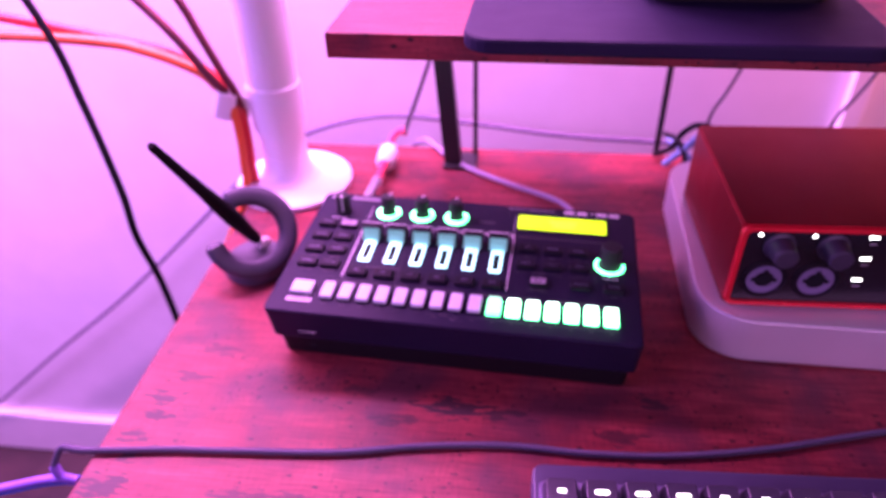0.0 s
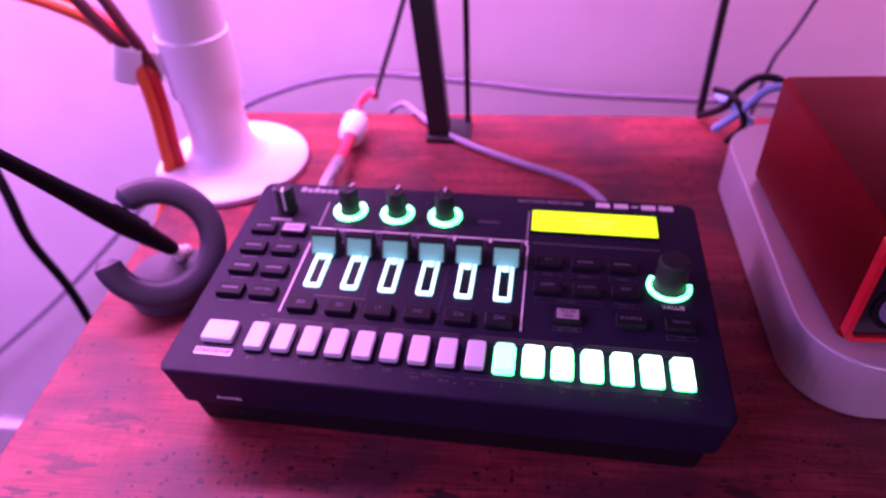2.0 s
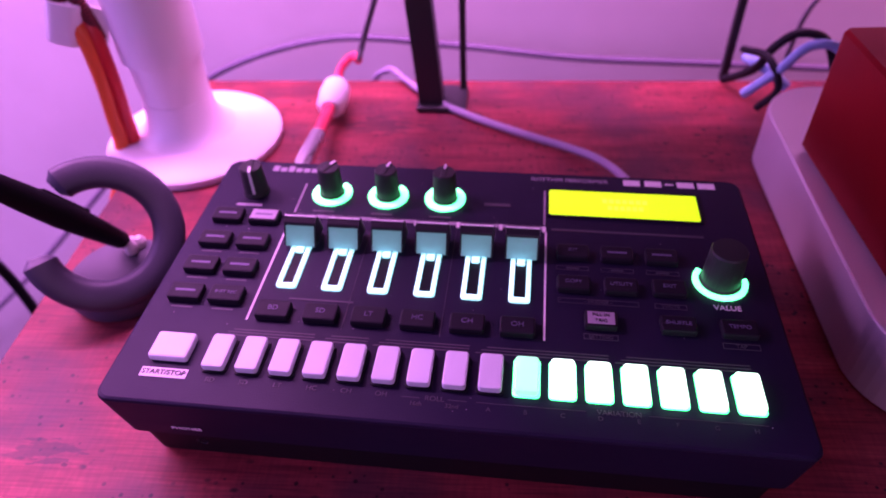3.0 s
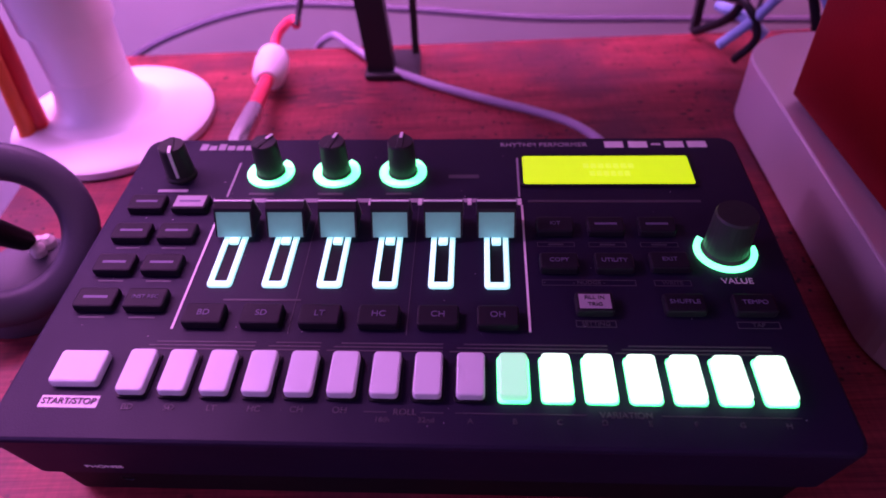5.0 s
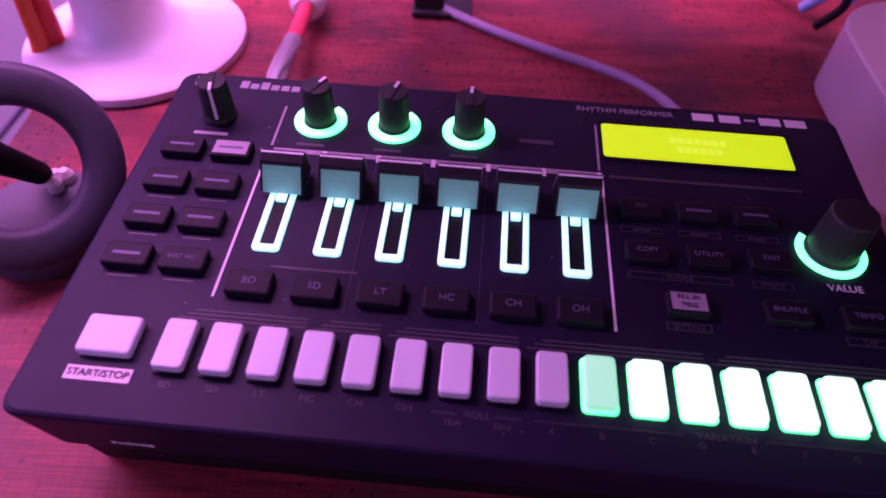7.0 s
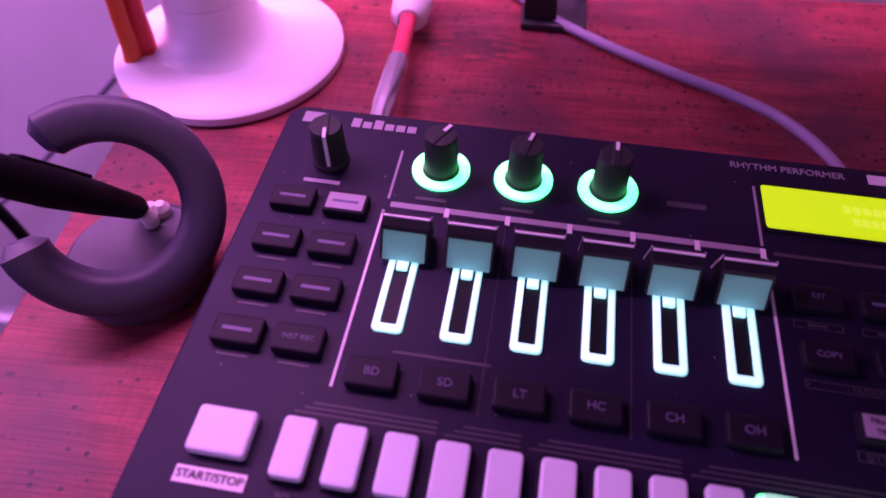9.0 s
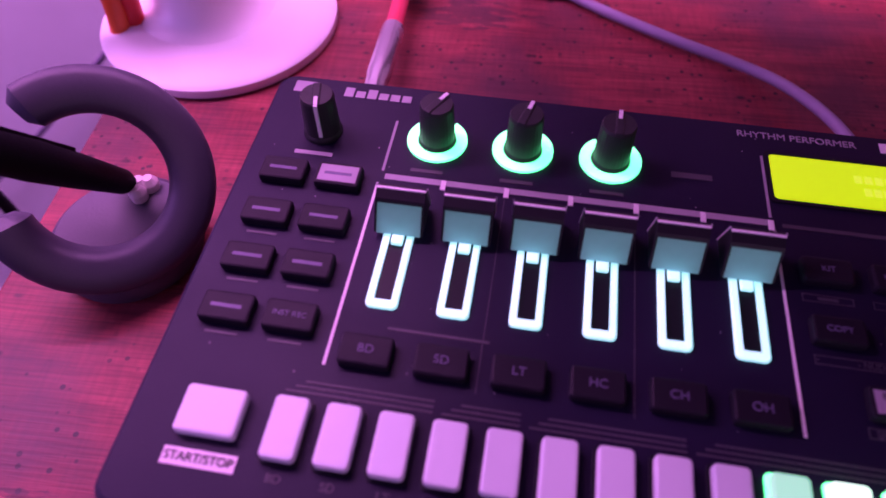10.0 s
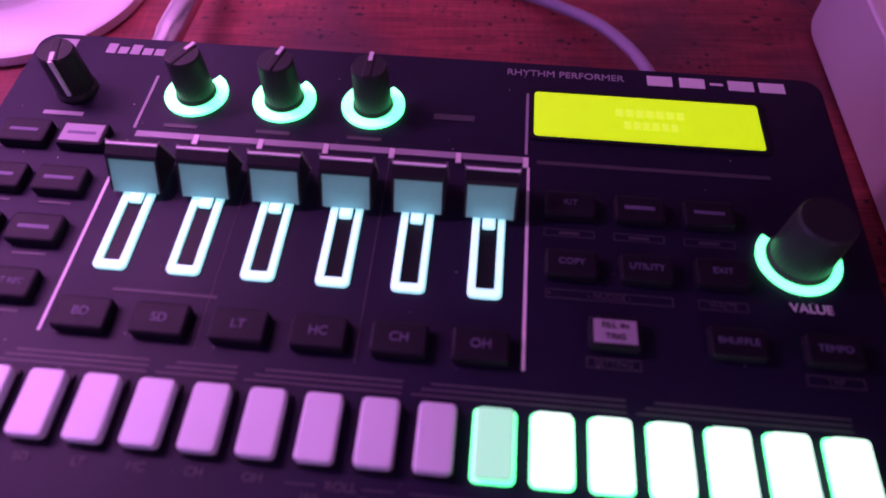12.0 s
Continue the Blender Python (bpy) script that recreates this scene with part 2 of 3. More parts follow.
# ---- mesh helpers ----


def part(name, bm, material, parent=None, label="", m=None, smooth=False):
    me = bpy.data.meshes.new(name)
    bm.normal_update()
    bm.to_mesh(me)
    bm.free()
    if smooth:
        for p in me.polygons:
            p.use_smooth = True
        me.set_sharp_from_angle(angle=radians(38))
    me.materials.append(material)
    ob = new(name, me)
    if parent:
        ob.parent = parent
    if m is not None:
        ob.matrix_basis = m
    return tagged(ob, label)


def shared(name, mesh, parent, m):
    ob = new(name, mesh)
    ob.parent = parent
    ob.matrix_basis = m
    return ob


def empty(name, label, category, m=None, group="", kind=""):
    ob = new(name)
    ob.empty_display_size = 0.02
    if m is not None:
        ob.matrix_basis = m
    return tagged(ob, label, category, group, kind)


def box(x0, x1, y0, y1, z0, z1, bevel=0.0, seg=2, bm=None):
    bm2 = bmesh.new()
    bmesh.ops.create_cube(bm2, size=1)
    for v in bm2.verts:
        v.co = Vector(((x0 + x1) / 2 + v.co.x * (x1 - x0), (y0 + y1) / 2 + v.co.y * (y1 - y0), (z0 + z1) / 2 + v.co.z * (z1 - z0)))
    if bevel:
        bmesh.ops.bevel(bm2, geom=bm2.edges[:], offset=bevel, segments=seg, profile=0.5, affect="EDGES")
    return join(bm, bm2)


def join(bm, bm2):
    if bm is None:
        return bm2
    me = bpy.data.meshes.new("tmp")
    bm2.to_mesh(me)
    bm2.free()
    bm.from_mesh(me)
    bpy.data.meshes.remove(me)
    return bm


def round_outline(x0, x1, y0, y1, r, n=6):
    pts = []
    for cx, cy, a0 in ((x1 - r, y1 - r, 0), (x0 + r, y1 - r, 90), (x0 + r, y0 + r, 180), (x1 - r, y0 + r, 270)):
        for i in range(n + 1):
            a = radians(a0 + 90 * i / n)
            pts.append((cx + r * math.cos(a), cy + r * math.sin(a)))
    return pts


def loft(loops, cap=True):
    """Skin a stack of closed outlines with equal point counts."""
    bm = bmesh.new()
    rings = [[bm.verts.new(p) for p in lp] for lp in loops]
    n = len(rings[0])
    for a, b in zip(rings, rings[1:]):
        for i in range(n):
            bm.faces.new((a[i], a[(i + 1) % n], b[(i + 1) % n], b[i]))
    if cap:
        bm.faces.new(list(reversed(rings[0])))
        bm.faces.new(rings[-1])
    bmesh.ops.recalc_face_normals(bm, faces=bm.faces[:])
    return bm


def slab(x0, x1, y0, y1, z0, z1, r, bevel=0.001, n=6):
    """A plate with rounded corners and eased upper and lower edges."""
    b = min(bevel, (z1 - z0) / 3)
    levels = [(z0, b), (z0 + b * 0.3, b * 0.3), (z0 + b, 0), (z1 - b, 0), (z1 - b * 0.3, b * 0.3), (z1, b)]
    return loft([[(x, y, z) for x, y in round_outline(x0 + i, x1 - i, y0 + i, y1 - i, max(r - i, 0.0004), n)] for z, i in levels])


def lathe(profile, n=32):
    """Solid of revolution about z; profile: (radius, height) from the bottom up."""
    return loft([[(r * math.cos(2 * math.pi * i / n), r * math.sin(2 * math.pi * i / n), z) for i in range(n)] for r, z in profile])


def smooth_path(pts, per=8):
    pts = [Vector(p) for p in pts]
    ext = [2 * pts[0] - pts[1]] + pts + [2 * pts[-1] - pts[-2]]
    out = []
    for i in range(1, len(ext) - 2):
        p0, p1, p2, p3 = ext[i - 1:i + 3]
        for k in range(per):
            t = k / per
            out.append(0.5 * (2 * p1 + (p2 - p0) * t + (2 * p0 - 5 * p1 + 4 * p2 - p3) * t * t + (3 * p1 - p0 - 3 * p2 + p3) * t ** 3))
    out.append(pts[-1])
    return out


def tube(pts, radius, per=8, n=10, taper=None):
    """A round cable along a smooth path, with UVs: u metres along it, v round it."""
    path = smooth_path(pts, per)
    bm = bmesh.new()
    uv = bm.loops.layers.uv.new("UVMap")
    ref = Vector((0, 0, 1)) if abs((path[1] - path[0]).normalized().z) < 0.9 else Vector((1, 0, 0))
    rings, lens, total = [], [], 0.0
    for i, p in enumerate(path):
        d = (path[min(i + 1, len(path) - 1)] - path[max(i - 1, 0)]).normalized()
        side = d.cross(ref).normalized()
        ref = side.cross(d).normalized()
        if i:
            total += (p - path[i - 1]).length
        lens.append(total)
        r = radius if taper is None else taper(i / (len(path) - 1))
        rings.append([bm.verts.new(p + r * (math.cos(a) * side + math.sin(a) * ref)) for a in [2 * math.pi * k / n for k in range(n)]])
    for i in range(len(rings) - 1):
        for k in range(n):
            f = bm.faces.new((rings[i][k], rings[i][(k + 1) % n], rings[i + 1][(k + 1) % n], rings[i + 1][k]))
            for lp, (u, v) in zip(f.loops, ((lens[i], k / n), (lens[i], (k + 1) / n), (lens[i + 1], (k + 1) / n), (lens[i + 1], k / n))):
                lp[uv].uv = (u, v)
    bm.faces.new(list(reversed(rings[0])))
    bm.faces.new(rings[-1])
    bmesh.ops.recalc_face_normals(bm, faces=bm.faces[:])
    return bm


def lettering(name, body, size, m, material, parent, label="", align="CENTER", thick=0.00008, bold=0.0):
    cu = bpy.data.curves.new(name, "FONT")
    cu.body, cu.size, cu.align_x, cu.align_y, cu.extrude, cu.offset = body, size, align, "CENTER", thick, bold
    tmp = bpy.data.objects.new("tmp", cu)
    scene.collection.objects.link(tmp)
    me = bpy.data.meshes.new_from_object(tmp)
    bpy.data.objects.remove(tmp)
    bpy.data.curves.remove(cu)
    me.name = name
    me.materials.clear()
    me.materials.append(material)
    ob = new(name, me)
    ob.parent = parent
    ob.matrix_basis = m
    return tagged(ob, label)


ROOM = 3.4   # degrees by which desk and wall are turned against the drum machine
RM = pose(0, 0, 0, 0, 0, ROOM)

# ---- the room ----
FLOOR_Z, CEIL_Z = -0.74, 1.75
WALL_V, LEFT_U, RIGHT_U, FRONT_V = 0.431, -2.2, 2.2, -2.4
floor = tagged(part("floor", box(LEFT_U, RIGHT_U, FRONT_V, WALL_V, FLOOR_Z - 0.1, FLOOR_Z), FLOOR, m=RM), "dark floor under the desk", "floor", kind="structure")
tagged(part("wall_back", box(LEFT_U, RIGHT_U, WALL_V, WALL_V + 0.1, FLOOR_Z - 0.1, CEIL_Z), WALL, m=RM), "white painted wall lit pink and violet", "wall", kind="structure")
# unseen walls and ceiling, added to close the room and keep bounce low
tagged(part("wall_left", box(LEFT_U - 0.1, LEFT_U, FRONT_V, WALL_V + 0.1, FLOOR_Z - 0.1, CEIL_Z), WALL_DIM, m=RM), "unseen side wall, dark grey to cut bounced light", "wall", kind="structure")
tagged(part("wall_right", box(RIGHT_U, RIGHT_U + 0.1, FRONT_V, WALL_V + 0.1, FLOOR_Z - 0.1, CEIL_Z), WALL_DIM, m=RM), "unseen side wall, dark grey to cut bounced light", "wall", kind="structure")
tagged(part("wall_front", box(LEFT_U - 0.1, RIGHT_U + 0.1, FRONT_V - 0.1, FRONT_V, FLOOR_Z - 0.1, CEIL_Z), WALL_DIM, m=RM), "unseen front wall, dark grey to cut bounced light", "wall", kind="structure")
tagged(part("ceiling", box(LEFT_U - 0.1, RIGHT_U + 0.1, FRONT_V - 0.1, WALL_V + 0.1, CEIL_Z, CEIL_Z + 0.1), WALL_DIM, m=RM), "unseen ceiling, dark grey to cut bounced light", "ceiling", kind="structure")
tagged(part("baseboard", box(LEFT_U, RIGHT_U, WALL_V - 0.015, WALL_V - 0.0005, FLOOR_Z, FLOOR_Z + 0.10, 0.004), SKIRT, m=RM), "white glossy skirting board along the wall", "skirting board", kind="structure")

duct = empty("cable_duct", "white vertical cable duct on the wall", "cable duct", RM @ pose(0.500, WALL_V, 0))
part("duct_cover", box(-0.010, 0.010, -0.014, -0.0005, -0.62, 1.2, 0.002), SKIRT, duct)

# ---- desk and shelf riser ----
desk = empty("desk", "rustic brown wooden desk with worn dark stains", "desk", RM)
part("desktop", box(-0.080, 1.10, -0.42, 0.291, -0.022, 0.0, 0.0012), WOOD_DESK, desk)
for x, y in ((-0.05, 0.25), (-0.05, -0.38), (1.06, 0.25), (1.06, -0.38)):
    part("leg", box(x - 0.02, x + 0.02, y - 0.02, y + 0.02, FLOOR_Z, -0.0225, 0.002), BLACK_METAL, desk, "black metal leg")

SH = pose(0.0385, 0.066, 0, 0, 0, 2.2)
riser = empty("shelf_riser", "rustic wooden monitor shelf on black metal legs", "desk shelf", SH)
part("shelf_board", box(0, 0.75, 0, 0.225, 0.178, 0.1925, 0.0008), WOOD_EDGE, riser)


def riser_leg(x, y):
    leg = loft([[(x + o - 0.0075, y, z), (x + o + 0.0075, y, z), (x + o + 0.0075, y + 0.012, z), (x + o - 0.0075, y + 0.012, z)] for z, o in ((0.0005, 0), (0.006, 0), (0.178, -0.013))])
    part("leg", leg, BLACK_METAL, riser, "flat black steel leg")
    part("rear_rod", box(x + 0.017, x + 0.021, y + 0.02, y + 0.024, 0.0005, 0.178, 0.0006), BLACK_METAL, riser, "thin black steel rod")
    part("foot", box(x - 0.009, x + 0.022, y - 0.004, y + 0.026, 0.0003, 0.004, 0.001), BLACK_METAL, riser, "black steel foot plate")


riser_leg(0.0435, 0.190)
part("centre_rod", box(0.2275, 0.2325, 0.230, 0.235, 0.0005, 0.178, 0.0008), BLACK_METAL, riser, "thin black steel rod")
riser_leg(0.70, 0.190)

# dark plate with a device on it, on the shelf
base_plate = empty("monitor_stand", "dark monitor stand with a rounded base plate on the shelf", "monitor stand", SH)
part("base_plate", slab(0.078, 0.285, -0.028, 0.16, 0.1928, 0.2010, 0.016, 0.002), DARK_PLATE, base_plate, smooth=False)
part("stand_foot", slab(0.170, 0.275, 0.030, 0.14, 0.2040, 0.30, 0.014, 0.004), DARK_PLATE, base_plate, "dark block-shaped stand body")
part("stand_pad", slab(0.175, 0.270, 0.036, 0.135, 0.2010, 0.2040, 0.012, 0.0005), BLACK, base_plate)

# ---- the drum machine ----
PZ = 0.045
W, D = 0.2262, 0.133
drum = empty("drum_machine", "compact black drum machine with glowing pads, faders and knobs", "drum machine")


def shell_loop(z, ix, iy0, iy1=0.0, r=0.0045):
    return [(x, y, z) for x, y in round_outline(ix, W - ix, iy0, D - iy1, r, 5)]


part("upper_case", loft([shell_loop(0.0175, 0.0015, 0.0062), shell_loop(0.0190, 0.0005, 0.0052), shell_loop(PZ - 0.0012, 0.0, 0.0002), shell_loop(PZ - 0.0004, 0.0003, 0.0005), shell_loop(PZ, 0.0011, 0.0013)]), BLACK_PANEL, drum)
part("lower_case", loft([shell_loop(0.0012, 0.0055, 0.0100, 0.004), shell_loop(0.0025, 0.0048, 0.0090, 0.003), shell_loop(0.0173, 0.0042, 0.0064, 0.003)]), BLACK, drum)
for x in (0.02, W - 0.02):
    for y in (0.024, D - 0.016):
        part("rubber_foot", lathe([(0.006, 0.0), (0.0065, 0.0004), (0.0065, 0.0011)], 16), KNOB, drum, m=pose(x, y, 0))
part("phones_socket", lathe([(0.0022, -0.0002), (0.0024, 0.0002), (0.0018, 0.0004), (0.0014, -0.0001)], 20), SLOT_DARK, drum, "small headphone socket", m=pose(0.0262, 0.0074, 0.0125, 97, 0, 0))
part("front_screw", lathe([(0.0012, 0), (0.0010, 0.0003)], 12), BLACK_METAL, drum, m=pose(0.107, 0.0056, 0.0195, 97, 0, 0))
lettering("phones_lettering", "PHONES", 0.0029, pose(0.0250, 0.0039, 0.0250, 90 + 11.4, 0, 0), INK_WHITE, drum, "small white lettering")


def flat(x, y, dz=0.0001):
    return pose(x, y, PZ + dz)


def bar(name, x0, x1, y0, y1, material, h=0.00015, parent=None, label=""):
    return part(name, box(x0, x1, y0, y1, PZ - 0.0001, PZ + h), material, parent or drum, label)


# sixteen step pads and the start key
PAD_X, PAD_P, PAD_W, PAD_Y0, PAD_Y1 = 0.0324, 0.01147, 0.0076, 0.0138, 0.0278
lit_from = 10

for i in range(16):
    x = PAD_X + PAD_W / 2 + i * PAD_P
    material = LIT_TOP if i + 1 > lit_from else (LIT_SOFT if i + 1 == lit_from else SILICONE)
    lab = "pad glowing mint green" if i + 1 >= lit_from else "unlit white silicone pad"
    pad = part("step_pad", slab(-PAD_W / 2, PAD_W / 2, PAD_Y0, PAD_Y1, 0.0006, 0.0033, 0.0012, 0.0005, 4), material, drum, lab, flat(x, 0, 0.0))
    part("pad_skirt", slab(-PAD_W / 2 - 0.0006, PAD_W / 2 + 0.0006, PAD_Y0 - 0.0005, PAD_Y1 + 0.0006, 0.00005, 0.0007, 0.0014, 0.0001, 4), LIT_SIDE if i + 1 >= lit_from else SLOT_DARK, pad)
part("start_key", slab(0.0125, 0.0262, 0.0165, 0.0274, 0.0, 0.0030, 0.0012, 0.0007, 4), SILICONE, drum, "wide white silicone start key", flat(0, 0, 0.0))
bar("start_label", 0.0116, 0.0277, 0.0102, 0.0139, INK_WHITE)
lettering("start_lettering", "START/STOP", 0.0027, flat(0.01965, 0.01205, 0.00032), INK_DARK, drum, bold=0.00003)
for i, s in enumerate(("BD", "SD", "LT", "HC", "CH", "OH")):
    lettering("pad_lettering", s, 0.0026, flat(PAD_X + PAD_W / 2 + i * PAD_P, 0.0106), INK_DIM, drum)
lettering("pad_lettering", "ROLL", 0.0026, flat(PAD_X + PAD_W / 2 + 6.5 * PAD_P, 0.0103), INK_DIM, drum)
bar("roll_rule", 0.1000, 0.1060, 0.0102, 0.0104, INK_DIM)
bar("roll_rule", 0.1150, 0.1210, 0.0102, 0.0104, INK_DIM)
lettering("pad_lettering", "16th", 0.0022, flat(PAD_X + PAD_W / 2 + 6 * PAD_P, 0.0080), INK_DIM, drum)
lettering("pad_lettering", "32nd", 0.0022, flat(PAD_X + PAD_W / 2 + 7 * PAD_P, 0.0080), INK_DIM, drum)
lettering("pad_lettering", "VARIATION", 0.0026, flat(PAD_X + PAD_W / 2 + 11.5 * PAD_P, 0.0103), INK_DIM, drum)
bar("variation_rule", 0.1240, 0.1580, 0.0102, 0.0104, INK_DIM)
bar("variation_rule", 0.1770, 0.2120, 0.0102, 0.0104, INK_DIM)
for i, s in enumerate("ABCDEFGH"):
    lettering("pad_lettering", s, 0.0022, flat(PAD_X + PAD_W / 2 + (8 + i) * PAD_P, 0.0080), INK_DIM, drum)
# rows of fine rules over the pads
for y in (0.0300, 0.0313, 0.0326):
    for a, b_ in ((0.033, 0.066), (0.068, 0.085), (0.087, 0.120), (0.122, 0.166), (0.168, 0.211)):
        bar("panel_rule", a + (y - 0.03) * 1.5, b_, y, y + 0.0004, INK_DIM)

# six faders
SLOT_X, SLOT_P, SLOT_W = 0.0452, 0.01732, 0.0078


def fader(x):
    f = part("fader_slot", box(-0.0021, 0.0021, 0.0563, 0.0862, -0.0002, 0.0002), SLOT_DARK, drum, "dark fader slot", flat(x, 0, 0.0))
    outer = round_outline(-SLOT_W / 2, SLOT_W / 2, 0.0540, 0.0890, 0.0014, 4)
    rim = round_outline(-SLOT_W / 2 + 0.0003, SLOT_W / 2 - 0.0003, 0.0543, 0.0887, 0.0012, 4)
    inner = round_outline(-0.0022, 0.0022, 0.0562, 0.0865, 0.0003, 4)
    bm = loft([[(a, c, -0.0001) for a, c in inner], [(a, c, 0.0009) for a, c in inner], [(a, c, 0.0009) for a, c in rim], [(a, c, 0.0006) for a, c in outer], [(a, c, 0.0) for a, c in outer]], cap=False)
    part("slot_light", bm, SLOT_LIGHT, f, "glowing light frame round the slot")
    # cap: a hollow hood with a frosted leaning face, a dark top bar and dark cheeks, the glint on their edges coloured
    # in
    w = 0.0063
    face = ((0.0752, 0.0018), (0.0792, 0.0092), (0.0799, 0.0092), (0.0760, 0.0018))
    part("cap_face", loft([[(sx * (w - 0.0006), y, z) for y, z in face] for sx in (-1, 1)]), CAP, f, "frosted grey cap face, lit through from below plus added glow")
    top = ((0.0791, 0.0093), (0.0797, 0.0103), (0.0822, 0.0116), (0.0838, 0.0112), (0.0842, 0.0100), (0.0802, 0.0093))
    part("cap_top", loft([[(sx * w, y, z) for y, z in top] for sx in (-1, 1)]), CAP_DARK, f, "dark top bar of the fader cap")
    rear = ((0.0862, 0.0018), (0.0834, 0.0099), (0.0841, 0.0099), (0.0870, 0.0018))
    part("cap_back", loft([[(sx * (w - 0.0006), y, z) for y, z in rear] for sx in (-1, 1)]), CAP_DARK, f)
    cheek = ((0.0753, 0.0018), (0.0791, 0.0092), (0.0841, 0.0098), (0.0869, 0.0018))
    for sx in (-1, 1):
        part("cap_cheek", loft([[(sx * q, y, z) for y, z in cheek] for q in (w - 0.0006, w)]), CAP_DARK, f)
        # edge highlight built as a pale grey strip
        part("cap_glint", loft([[(sx * (w + o_), y, z) for y, z in ((0.0826, 0.0119), (0.0832, 0.0119), (0.0868, 0.0020), (0.0863, 0.0020))] for o_ in (0.0001, 0.0003)]), INK_GREY, f, "pale side edge, glint put into its colour")
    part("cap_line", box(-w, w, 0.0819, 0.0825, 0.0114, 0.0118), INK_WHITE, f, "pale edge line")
    # emits itself, in place of light caught from the slot
    part("stem", box(-0.0015, 0.0015, 0.0728, 0.0790, 0.0003, 0.0017, 0.0004), SLOT_LIGHT, f, "clear stem, slot light put in as its own glow")


for i in range(6):
    fader(SLOT_X + SLOT_W / 2 + i * SLOT_P)
# framing lines round the fader field
bar("frame_line", 0.0392, 0.0399, 0.0375, 0.0935, INK_WHITE)
bar("frame_line", 0.0396, 0.0403, 0.0980, 0.1180, INK_GREY)
bar("frame_line", 0.1445, 0.1452, 0.0375, 0.0935, INK_WHITE)
bar("frame_line", 0.1438, 0.1445, 0.0980, 0.1205, INK_GREY)
for i in range(6):
    a = 0.0410 + i * 0.01732
    bar("fader_strip", a, a + 0.0165, 0.0950, 0.0970, INK_GREY)
    bar("fader_tick", a + 0.0158, a + 0.0172, 0.0935, 0.0968, INK_WHITE, 0.0003)
for i in (1, 2):
    bar("column_rule", 0.0398 + i * 2 * 0.01732, 0.0400 + i * 2 * 0.01732, 0.036, 0.093, INK_DIM)
bar("tune_label", 0.052, 0.076, 0.0487, 0.0494, INK_DIM)


# small keys
def key(x, y, w, d, text="", ink=INK_GREY, size=0.0026, cap=None):
    k = part("key", slab(-w / 2, w / 2, -d / 2, d / 2, 0.0, 0.0029, 0.0010, 0.0006, 4), BLACK_KEY, drum, "black rubber key", flat(x, y, 0.0))
    if cap:
        part("cap_print", box(-w / 2 + 0.001, w / 2 - 0.001, -d / 2 + 0.001, d / 2 - 0.001, 0.0028, 0.00295), cap, k, "pale printed face")
    lines = text.split("/")
    for n_, s in enumerate(lines):
        if s == "-":
            part("key_print", box(-w * 0.3, w * 0.3, -0.0006, 0.0004, 0.0028, 0.00298), ink, k)
        elif s:
            lettering("key_lettering", s, size, pose(0, (len(lines) - 1) * 0.0013 - n_ * 0.0026, 0.00305), ink, k)
    return k


for i, s in enumerate(("BD", "SD", "LT", "HC", "CH", "OH")):
    key(0.0487 + i * 0.01738, 0.0415, 0.0122, 0.0078, s, INK_KEY, 0.0030)
for j, (a, b_) in enumerate((("-", "-"), ("-", "-"), ("-", "-"), ("-", "INST REC"))):
    y = 0.0925 - j * 0.0150
    key(0.0135, y, 0.0126, 0.0078, a, INK_KEY, 0.0020)
    key(0.0290, y, 0.0126, 0.0078, b_, INK_KEY, 0.0020, INK_GREY if j == 0 else None)
    if j:
        bar("key_caption", 0.0095, 0.0175, y - 0.0062, y - 0.0056, INK_DIM)
        bar("key_caption", 0.0250, 0.0330, y - 0.0062, y - 0.0056, INK_DIM)
for x, y, s in ((0.155, 0.081, "KIT"), (0.1715, 0.081, "-"), (0.188, 0.081, "-"), (0.155, 0.064, "COPY"), (0.172, 0.064, "UTILITY"), (0.189, 0.0645, "EXIT"), (0.190, 0.047, "SHUFFLE"), (0.210, 0.047, "TEMPO")):
    key(x, y, 0.0120, 0.0072, s, INK_KEY, 0.0023)
key(0.1640, 0.0470, 0.0112, 0.0076, "FILL IN/TRIG", INK_DARK, 0.0020, INK_GREY)


def caption_frame(x0, x1, y0, y1, s):
    for a, b_, c, d in ((x0, x1, y0, y0 + 0.0002), (x0, x1, y1 - 0.0002, y1), (x0, x0 + 0.0002, y0 + 0.0002, y1 - 0.0002), (x1 - 0.0002, x1, y0 + 0.0002, y1 - 0.0002)):
        bar("caption_rule", a, b_, c, d, INK_DIM)
    if s:
        lettering("caption_lettering", s, 0.0021, flat((x0 + x1) / 2, (y0 + y1) / 2), INK_DIM, drum)
    else:
        bar("caption_bar", x0 * 0.7 + x1 * 0.3, x0 * 0.3 + x1 * 0.7, (y0 + y1) / 2 - 0.0004, (y0 + y1) / 2 + 0.0004, INK_DIM)


caption_frame(0.1495, 0.1780, 0.0558, 0.0582, "- NUDGE -")
caption_frame(0.1835, 0.1945, 0.0558, 0.0582, "WRITE")
caption_frame(0.1582, 0.1698, 0.0395, 0.0420, "SETTING")
caption_frame(0.2040, 0.2160, 0.0395, 0.0420, "TAP")
for x in (0.155, 0.1715, 0.188):
    caption_frame(x - 0.006, x + 0.006, 0.0728, 0.0750, "")
bar("lcd_rule", 0.147, 0.206, 0.0950, 0.0962, INK_DIM)

# display
lcd = part("display", slab(0.1460, 0.2064, 0.1046, 0.1212, 0.0, 0.0005, 0.0010, 0.0002, 4), LCD, drum, "yellow-green backlit display", flat(0, 0, 0.0))
